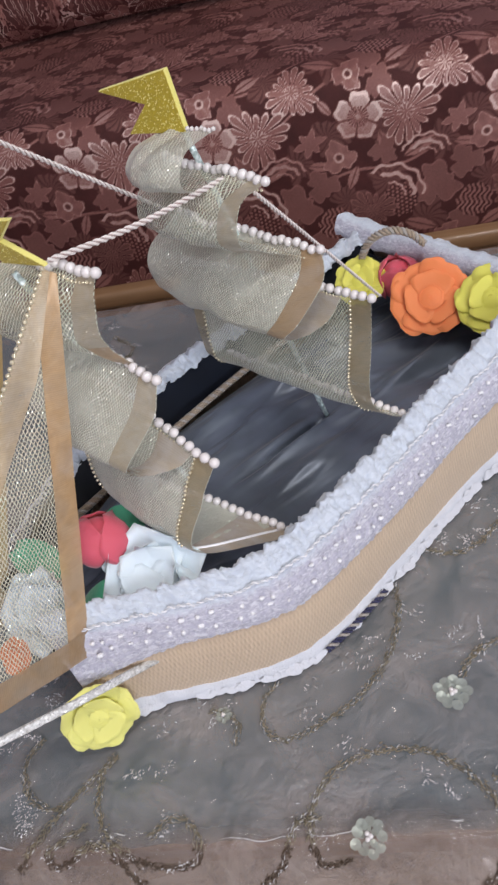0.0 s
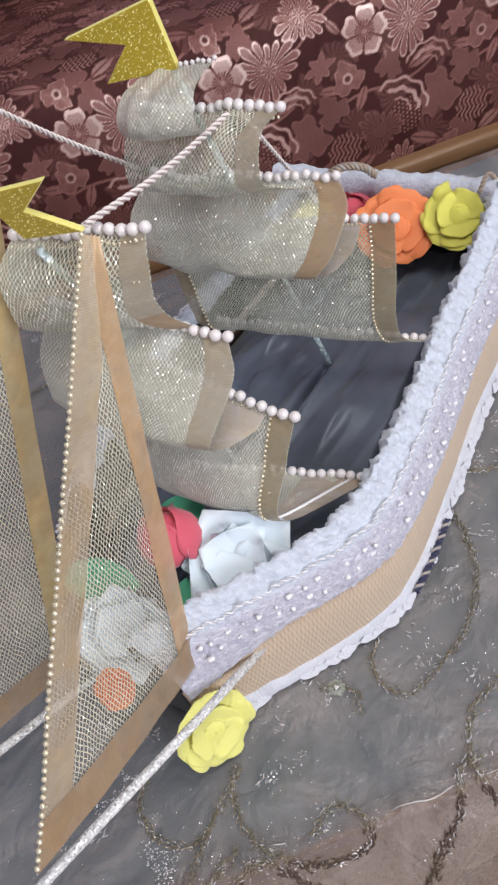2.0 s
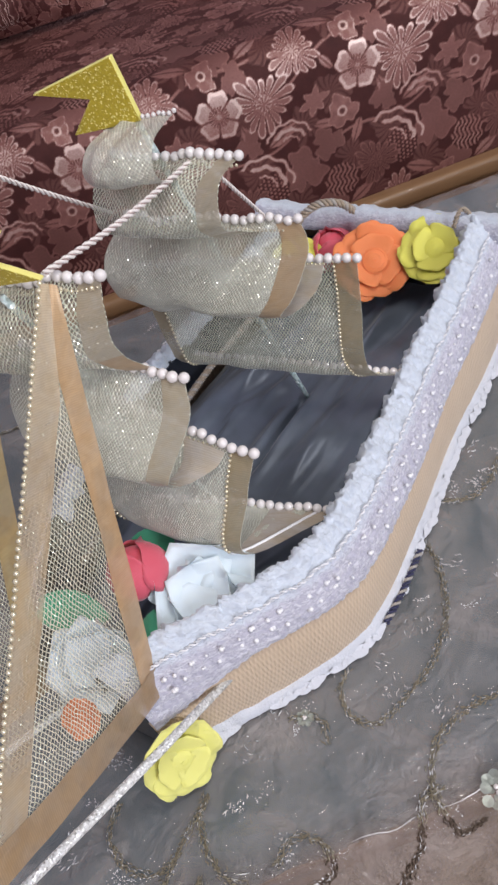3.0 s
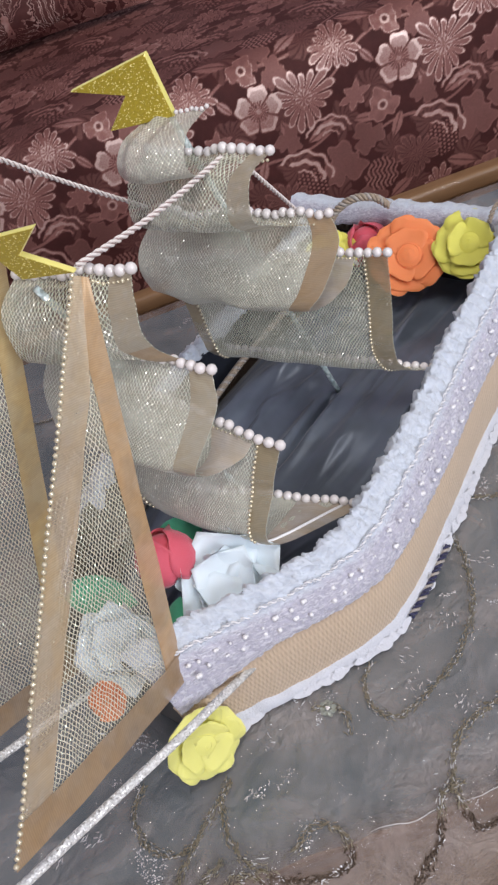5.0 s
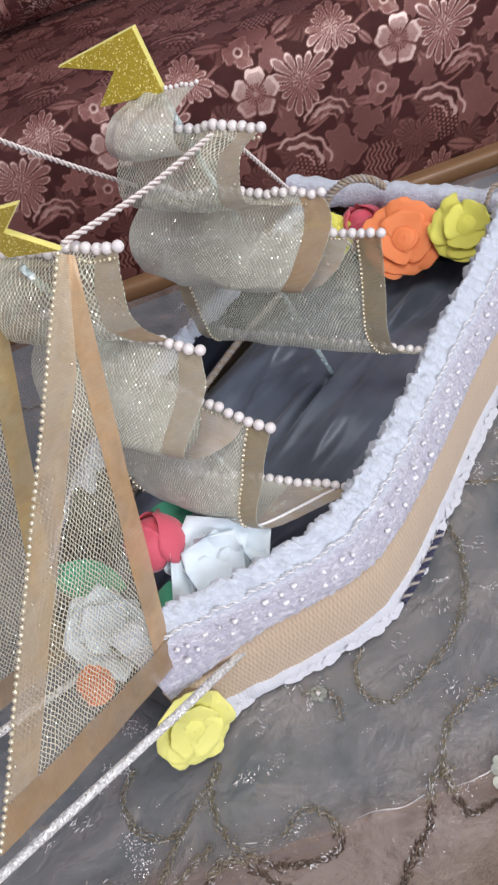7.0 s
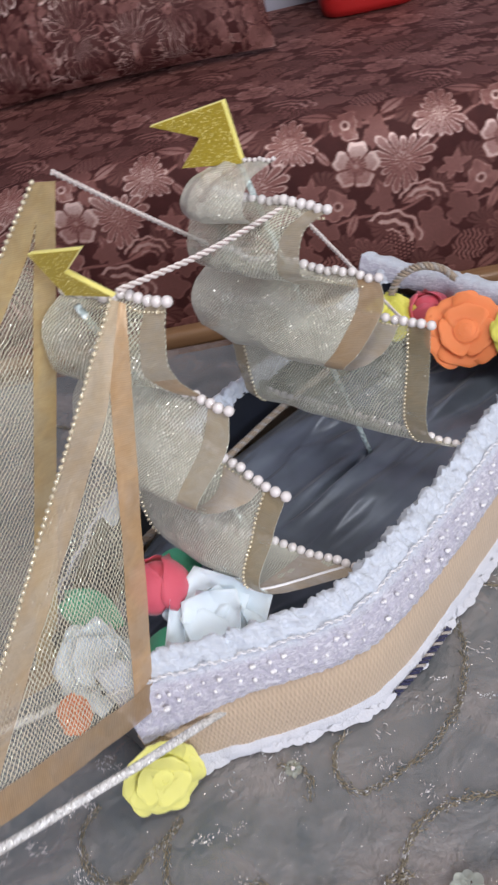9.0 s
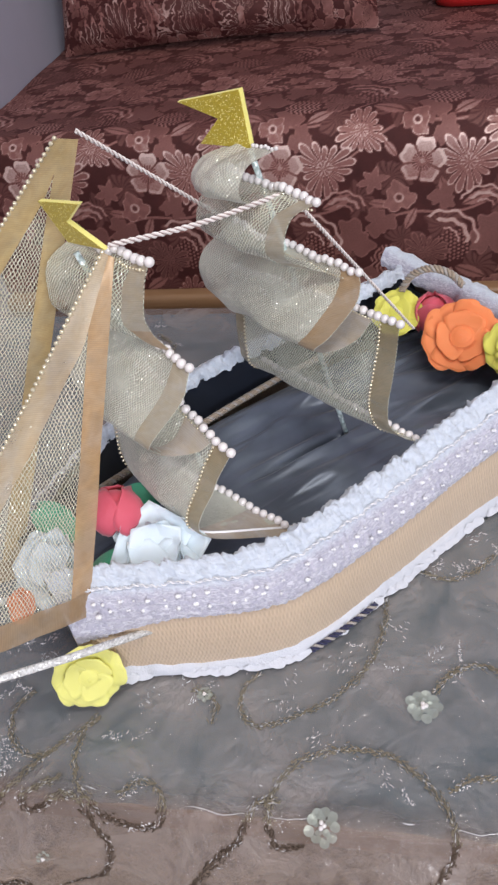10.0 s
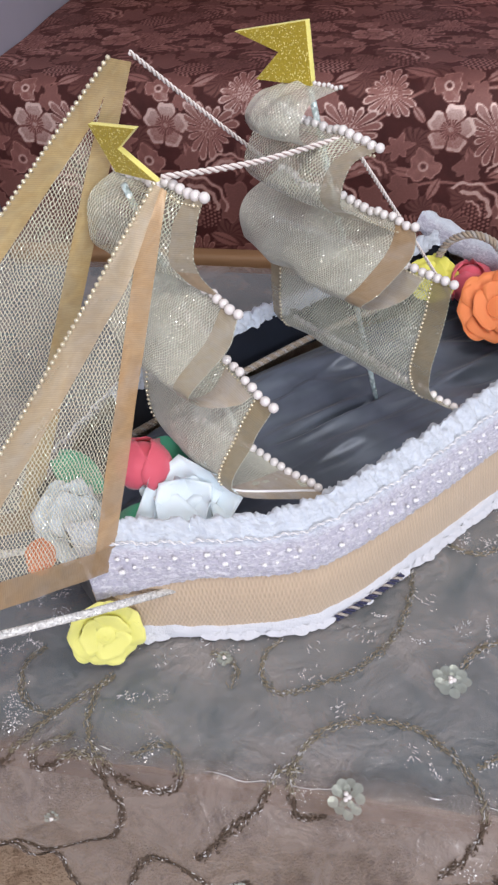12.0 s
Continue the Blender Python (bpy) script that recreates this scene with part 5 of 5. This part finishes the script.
sail([(0.054, 0.075, 0.562), (0.048, 0.075, 0.525), (0.044, 0.074, 0.494), (0.049, 0.078, 0.475), (0.065, 0.088, 0.463)], [(0.026, -0.080, 0.556), (0.018, -0.070, 0.520), (0.013, -0.063, 0.499), (0.016, -0.060, 0.485), (0.030, -0.060, 0.478)], NET, (True, True), edges=(True, True), label=A_LABEL, edge_width=0.0145, band_cloth=GOLD_BAND)
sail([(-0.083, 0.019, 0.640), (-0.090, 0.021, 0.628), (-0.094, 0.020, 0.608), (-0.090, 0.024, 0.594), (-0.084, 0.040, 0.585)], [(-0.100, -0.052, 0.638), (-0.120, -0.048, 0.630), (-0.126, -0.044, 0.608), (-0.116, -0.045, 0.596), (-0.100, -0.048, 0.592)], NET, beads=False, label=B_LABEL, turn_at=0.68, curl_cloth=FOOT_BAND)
sail([(-0.086, 0.049, 0.584), (-0.098, 0.055, 0.570), (-0.120, 0.048, 0.546), (-0.116, 0.044, 0.533), (-0.105, 0.048, 0.528), (-0.094, 0.055, 0.529), (-0.084, 0.057, 0.533)], [(-0.095, -0.052, 0.592), (-0.118, -0.050, 0.580), (-0.128, -0.046, 0.556), (-0.122, -0.044, 0.546), (-0.114, -0.045, 0.547), (-0.106, -0.046, 0.556), (-0.099, -0.046, 0.572)], HAZE_NET, beads=False, label=B_LABEL, turn_at=0.56, edge_width=0.013, tail=0.8)
sail([(-0.081, 0.072, 0.531), (-0.095, 0.070, 0.510), (-0.108, 0.067, 0.474), (-0.052, 0.094, 0.456)], [(-0.098, -0.046, 0.575), (-0.108, -0.040, 0.530), (-0.117, -0.020, 0.485), (-0.088, -0.016, 0.466)], HAZE_NET, (True, True), label=B_LABEL, tail=2.6, band_cloth=GOLD_BAND)


# triangular staysails at the bow
def staysail(apex, head, clew, tack, bulge=0.004, label="", band=BAND):
    """apex at the top, clew at the hull, tack at the bowsprit; copper ribbon all round, beads on the luff."""
    A, H, C, T = (Vector(p) for p in (apex, head, clew, tack))
    nor = (C - A).cross(T - A).normalized()
    if nor.z < 0:
        nor = -nor
    N = 34

    def at(r, s):
        p = (H + (C - H) * r).lerp(A + (T - A) * r, s)
        k = 4 * s * (1 - s) * r * (1 - r * 0.6)
        return p + nor * (bulge * k + 0.0012 * noise.noise(Vector((r * 5, s * 5, 2))))

    def sheet(name, rs, ss, mat, parent, lab, lift):
        vs = [at(r, s) + nor * lift for r in rs for s in ss]
        e1 = (C - A).normalized()
        e2 = nor.cross(e1)
        uv = [((v - A).dot(e1), (v - A).dot(e2)) for v in vs]
        return part(name, mesh_of(name, vs, grid_faces(len(rs), len(ss)), mat, True, uv), parent, lab)

    rs = [0.012 + 0.988 * i / N for i in range(N + 1)]
    ob = sheet("staysail", rs, [j / 20 for j in range(21)], JIB_NET, ship, label, 0.0)
    base = (T - C).length

    def strip(name, edge, width, cloth, lab, lift):
        vs, uv = [], []
        for r in rs:
            w = min(0.5, width / (base * r + (H - A).length * (1 - r)))
            for k in range(4):
                s = w * k / 3 if edge == 0 else 1 - w * k / 3
                vs.append(at(r, s) + nor * lift)
                uv.append((width * k / 3, r * (C - A).length))
        part(name, mesh_of(name, vs, grid_faces(len(rs), 4), cloth, True, uv), ob, lab)

    strip("leech_ribbon", 0, 0.0150, band, "copper ribbon edge", 0.0010)
    strip("luff_ribbon", 1, 0.0180, CREAM_BAND if band is BAND else band, "cream copper ribbon edge", 0.0014)
    fr = 0.018 / (C - A).length
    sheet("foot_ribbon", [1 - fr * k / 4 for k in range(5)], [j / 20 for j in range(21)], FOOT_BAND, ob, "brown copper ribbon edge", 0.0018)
    part("bead_line", bead_row_mesh("bead_line", evenly([at(r, 1.0) + nor * 0.001 for r in rs], 0.0036), 0.0016, GOLD_BEAD), ob, "string of champagne beads")["kind"] = "stuff"
    return ob


staysail(L(-0.098, -0.004, 0.648), L(-0.0955, 0.0025, 0.6455), L(-0.191, 0.049, 0.443), L(-0.312, 0.0585, 0.486), 0.006, "triangular gold net staysail on the starboard bow")
staysail(L(-0.088, -0.056, 0.698), L(-0.073, -0.064, 0.691), L(-0.213, -0.031, 0.424), L(-0.375, -0.058, 0.461), 0.006, "taller triangular gold net staysail on the port bow", GOLDEN_BAND)


# flags of glitter foam
def flag(corners, toward, label):
    flat = np.array([(1.0, u, z) for a, u, z in corners])
    fit = np.linalg.lstsq(flat, np.array([a for a, u, z in corners]), rcond=None)[0]
    pts = [L(float(fit @ row), float(row[1]), float(row[2])) for row in flat]
    off = Vector(toward) * 0.0032
    n = len(pts)
    bm = bmesh.new()
    f = bm.verts
    a = [bm.verts.new(p) for p in pts]
    b = [bm.verts.new(p + off) for p in pts]
    bm.faces.new(a)
    bm.faces.new(list(reversed(b)))
    for i in range(n):
        bm.faces.new((a[i], b[i], b[(i + 1) % n], a[(i + 1) % n]))
    bmesh.ops.recalc_face_normals(bm, faces=bm.faces[:])
    bmesh.ops.bevel(bm, geom=bm.edges[:], offset=0.0005, segments=2, profile=0.5, affect="EDGES")
    ob = bm_part("flag", bm, FLAG, ship, label)
    ob.data.materials.append(EDGE)
    face = (pts[1] - pts[0]).cross(pts[2] - pts[0]).normalized()
    for f in ob.data.polygons:
        f.material_index = 0 if abs(f.normal.dot(face)) > 0.8 else 1
    return ob


flag([(0.019, -0.020, 0.664), (0.018, -0.026, 0.698), (0.001, -0.073, 0.687), (0.006, -0.043, 0.6795), (0.003, -0.058, 0.6625)], (1, 0, 0.2), "yellow glitter foam swallowtail flag")
flag([(-0.095, -0.003, 0.646), (-0.111, -0.022, 0.661), (-0.107, -0.006, 0.675), (-0.114, -0.037, 0.672), (-0.112, -0.030, 0.646)], (1, 0, 0.2), "yellow glitter foam swallowtail flag")


def rope(pts, r, pitch, mats, label, name="rope", strands=2):
    part(name, merged(name, twisted_meshes("strand", [L(*p) for p in pts], r, pitch, mats, strands)), ship, label)


rope([(0.020, 0.003, 0.6400), (-0.040, 0.0005, 0.6415), (-0.096, -0.002, 0.6485)], 0.0017, 0.0098, [WHITE_ROPE, GROOVE_SHADE], "twisted white stay between the mastheads", strands=4)
rope([(-0.075, -0.063, 0.693), (-0.030, -0.072, 0.650), (0.018, -0.070, 0.604)], 0.0014, 0.0086, [WHITE_ROPE, GROOVE_SHADE], "twisted white stay", strands=4)
rope([(0.024, 0.005, 0.641), (0.085, -0.005, 0.5625), (0.158, -0.018, 0.468)], 0.0013, 0.0082, [WHITE_ROPE, GROOVE_SHADE], "twisted white backstay down to the stern", strands=4)
rope([(-0.135, -0.060, 0.436), (-0.060, -0.072, 0.433), (0.010, -0.078, 0.434), (0.070, -0.079, 0.436), (0.140, -0.072, 0.440)], 0.0030, 0.0085, [TAN_ROPE, GREY_ROPE, TAN_ROPE], "thick twisted tan and grey cord along the bulwark", strands=3)
rope([(0.176, -0.052, 0.484), (0.180, -0.044, 0.500), (0.188, -0.030, 0.5085), (0.197, -0.016, 0.505), (0.204, -0.008, 0.494)], 0.0034, 0.0105, [TAN_ROPE, TAN_ROPE, GREY_ROPE], "thick twisted tan and grey cord over the stern rail", strands=3)
rope([(0.204, 0.074, 0.486), (0.209, 0.076, 0.494), (0.216, 0.078, 0.495), (0.222, 0.081, 0.486)], 0.0018, 0.0065, [TAN_ROPE], "loop of twisted gold cord at the stern corner")
foot = [(a, u, TABLE_Z + 0.0066) for a, u, h, r in side_loop(0.0228, lambda a, r: 0.004, 1) if -0.074 < a < -0.004]
rope(foot[::4], 0.0024, 0.0100, [NAVY_CORD, NAVY_CORD, GREY_ROPE], "navy and grey twisted cord at the foot of the hull", strands=3)


def rod(points, r, label):
    part("bowsprit_rod", tube_mesh("bowsprit_rod", [L(*p) for p in points], r, GLITTER_ROD, 10), ship, label)


rod([(-0.160, 0.071, 0.4225), (-0.215, 0.0625, 0.4325), (-0.348, 0.0446, 0.4678)], 0.0026, "bowsprit stick wrapped in silver glitter tape")
rod([(-0.202, -0.015, 0.412), (-0.285, -0.036, 0.431), (-0.385, -0.061, 0.4565)], 0.0026, "bowsprit stick wrapped in silver glitter tape")


# ---- foam roses ----
def petal_mesh(material, angular=False):
    """A cupped petal, its root at the origin, growing along +x, cup towards +z; angular ones are folded with a pointed tip."""
    vs, rows, cols = [], 8, 9
    for lay in (0.0, -0.055):
        for i in range(rows):
            t = i / (rows - 1)
            for j in range(cols):
                s = 2 * j / (cols - 1) - 1
                w = 0.84 * math.sin(math.pi * min(1, 0.18 + 0.50 * t))
                if angular:
                    x = t * (1.16 - 0.56 * abs(s) * t)
                    z = 0.30 * t * t - 0.12 * math.sin(t * 3.0) + 0.20 * abs(s) * (0.2 + t) - 0.5 * max(0, t - 0.75)
                else:
                    x = t * (1 - 0.26 * s * s * t) + 0.03 * math.cos(s * 7) * t
                    z = 0.34 * t * t - 0.12 * math.sin(t * 3.0) + 0.12 * s * s * (0.35 + t) - 0.9 * max(0, t - 0.66) ** 1.2 + 0.03 * math.sin(s * 9) * t * t
                vs.append((x, s * w, z + lay))
    f = grid_faces(rows, cols)
    n = rows * cols
    fs = list(f) + [tuple(n + k for k in reversed(q)) for q in f]
    ring = [j for j in range(cols)] + [i * cols + cols - 1 for i in range(1, rows)] + [(rows - 1) * cols + j for j in range(cols - 2, -1, -1)] + [i * cols for i in range(rows - 2, 0, -1)]
    for a, b in zip(ring, ring[1:] + ring[:1]):
        fs.append((a, n + a, n + b, b))
    return mesh_of("petal", vs, fs, material)


def bud_mesh(material, tall=1.0):
    """A rolled strip: the heart of the rose."""
    vs, n = [], 60
    for i in range(n):
        a = i * 0.30
        r = 0.004 + 0.020 * a
        h = (0.46 - 0.006 * i) * tall
        for z in (0.0, h * 0.6, h):
            rr = r * (1.0 + 0.12 * (z == h))
            vs.append((rr * math.cos(a), rr * math.sin(a), z))
    fs = grid_faces(n, 3)
    # the packed heart inside the roll
    k = len(vs)
    for i in range(5):
        for j in range(12):
            r = 0.33 * i / 4
            vs.append((r * math.cos(j * math.tau / 12), r * math.sin(j * math.tau / 12), 0.36 * tall * (1 - 0.7 * (i / 4) ** 2)))
    fs = list(fs) + [(k + i * 12 + j, k + (i + 1) * 12 + j, k + (i + 1) * 12 + (j + 1) % 12, k + i * 12 + (j + 1) % 12) for i in range(4) for j in range(12)]
    return mesh_of("rose", vs, fs, material)


def shell_mesh(material):
    """A broad petal wrapped close round a bud: a thick curved shell with a lipped, uneven rim."""
    vs, rows, cols = [], 9, 13
    for lay in (0.0, -0.05):
        for i in range(rows):
            for j in range(cols):
                s, t = 2 * j / (cols - 1) - 1, i / (rows - 1)
                az = s * radians(84) * math.sin(math.pi * (0.20 + 0.62 * t))
                pol = radians(152 - 128 * t * (1 - 0.16 * s * s))
                r = 1.0 + lay + 0.10 * max(0.0, t - 0.8) / 0.2 + 0.07 * abs(s) ** 3 + 0.03 * math.sin(4 * s + 3 * t)
                vs.append((r * math.sin(pol) * math.cos(az), r * math.sin(pol) * math.sin(az), r * 0.98 * math.cos(pol)))
    f = grid_faces(rows, cols)
    n = rows * cols
    fs = list(f) + [tuple(n + k for k in reversed(q)) for q in f]
    ring = [j for j in range(cols)] + [i * cols + cols - 1 for i in range(1, rows)] + [(rows - 1) * cols + j for j in range(cols - 2, -1, -1)] + [i * cols for i in range(rows - 2, 0, -1)]
    fs += [(a, n + a, n + b, b) for a, b in zip(ring, ring[1:] + ring[:1])]
    return mesh_of("petal", vs, fs, material)


SHELL = shell_mesh(RED)
HEART = ball_mesh("rose", 0.86, RED, 3)


def closed_rose(place, facing, radius, label, spin=0.0):
    """A tight red rose: broad petals folded over one another round a full heart."""
    q = Vector(facing).normalized().to_track_quat("Z", "Y").to_matrix().to_4x4()
    ob = part("rose", HEART, ship, label, Matrix.Translation(L(*place)) @ q @ Matrix.Rotation(spin, 4, "Z") @ Matrix.Scale(radius, 4))
    for i in range(5):
        m = Matrix.Rotation(i * 2.2, 4, "Z") @ Matrix.Rotation(radians(10 - 7 * i), 4, "Y") @ Matrix.Translation((0.03 * i, 0, -0.05 * i)) @ Matrix.Scale(0.93 + 0.045 * i, 4)
        part("petal", SHELL, ob, "", m)


PETALS, BUDS = {}, {}


def rose(place, facing, radius, material, label, spin=0.0):
    if material.name not in PETALS:
        PETALS[material.name], BUDS[material.name] = petal_mesh(material, material is ICE), bud_mesh(material, 0.06 if material is ICE else 0.45 if material is YELLOW else 0.6)
    q = Vector(facing).normalized().to_track_quat("Z", "Y").to_matrix().to_4x4()
    base = Matrix.Translation(L(*place)) @ q @ Matrix.Rotation(spin, 4, "Z") @ Matrix.Diagonal((radius, radius, radius * (0.6 if material in (YELLOW, LIME, ORANGE) else 1.0), 1))
    ob = part("rose", BUDS[material.name], ship, label, base)
    k = 0
    layers = ((5, 1.0, -0.08, 2), (4, 0.78, 0.02, -8), (2, 0.50, 0.08, -24)) if material is not ORANGE else ((5, 1.0, -0.06, 2), (3, 0.66, 0.02, -6))
    if material is ICE:
        layers = ((4, 1.10, 0.0, 0), (4, 0.74, 0.05, -5))
    if material in (YELLOW, LIME):
        layers = ((5, 1.0, -0.06, 2), (3, 0.66, 0.06, -12))
    for count, size, lift, tip in layers:
        for i in range(count):
            a = i * math.tau / count + k * 0.6 + random.uniform(-0.1, 0.1)
            m = Matrix.Rotation(a, 4, "Z") @ Matrix.Translation((-0.12 if material is ICE else 0.04, 0, lift)) @ Matrix.Rotation(radians(tip + random.uniform(-7, 7)), 4, "Y") @ Matrix.Scale(size * random.uniform(0.92, 1.06), 4)
            part("petal", PETALS[material.name], ob, "", m)
        k += 1
    return ob


def leaf(place, facing, size, spin, label="green foam leaf", wide=0.27):
    """A thick pointed leaf with a folded midrib."""
    vs, n = [], 10
    for lay in (0.0, -0.09):
        for i in range(n):
            t = i / (n - 1)
            w = wide * math.sin(math.pi * min(1, 0.10 + 0.9 * t)) ** 0.8
            for s in (-1, 0, 1):
                vs.append((t - 0.5, s * w, 0.10 * abs(s) + lay + 0.05 * t))
    f = grid_faces(n, 3)
    k = 3 * n
    fs = list(f) + [tuple(k + i for i in reversed(q)) for q in f]
    ring = [0, 1, 2] + [3 * i + 2 for i in range(1, n)] + [3 * (n - 1) + 1, 3 * (n - 1)] + [3 * i for i in range(n - 2, 0, -1)]
    fs += [(a, k + a, k + b, b) for a, b in zip(ring, ring[1:] + ring[:1])]
    q = Vector(facing).normalized().to_track_quat("Z", "Y").to_matrix().to_4x4()
    part("leaf", mesh_of("leaf", vs, fs, GREEN), ship, label, Matrix.Translation(L(*place)) @ q @ Matrix.Rotation(spin, 4, "Z") @ Matrix.Scale(size, 4))


rose((-0.2085, 0.0600, 0.4005), (-0.35, -0.85, 0.38), 0.0230, YELLOW, "lemon yellow foam rose glued to the bow", 0.4)
rose((0.178, 0.018, 0.468), (-0.55, -0.40, 0.70), 0.030, ORANGE, "open orange foam rose at the stern", 0.9)
rose((0.196, 0.061, 0.472), (-0.55, -0.15, 0.80), 0.027, LIME, "lime yellow foam rose at the stern corner", 0.2)
closed_rose((0.190, -0.026, 0.466), (-0.2, 0.1, 0.95), 0.0165, "closed red foam rose at the stern", 1.4)
rose((0.164, -0.046, 0.470), (-0.50, -0.30, 0.80), 0.021, LIME, "lime yellow foam rose at the stern", 2.0)
rose((-0.134, 0.048, 0.460), (-0.45, -0.45, 0.80), 0.030, ICE, "pale ice-white foam rose on the fore deck", 0.3)
closed_rose((-0.143, 0.011, 0.478), (0.35, 0.25, 0.90), 0.0155, "rose red closed foam rose on the fore deck", 0.8)
rose((-0.194, 0.009, 0.456), (-0.5, -0.3, 0.85), 0.025, ICE, "pale ice-white foam rose near the bow", 1.8)
rose((-0.224, 0.021, 0.452), (-0.6, -0.3, 0.75), 0.011, ORANGE, "small orange foam rose at the bow", 2.6)
leaf((-0.121, 0.003, 0.464), (-0.5, -0.55, 0.75), 0.034, 0.5, wide=0.42)
leaf((-0.166, 0.030, 0.452), (-0.3, 0.1, 0.95), 0.028, 2.2, wide=0.36)
leaf((-0.176, -0.018, 0.462), (-0.3, -0.3, 0.9), 0.046, -0.5)
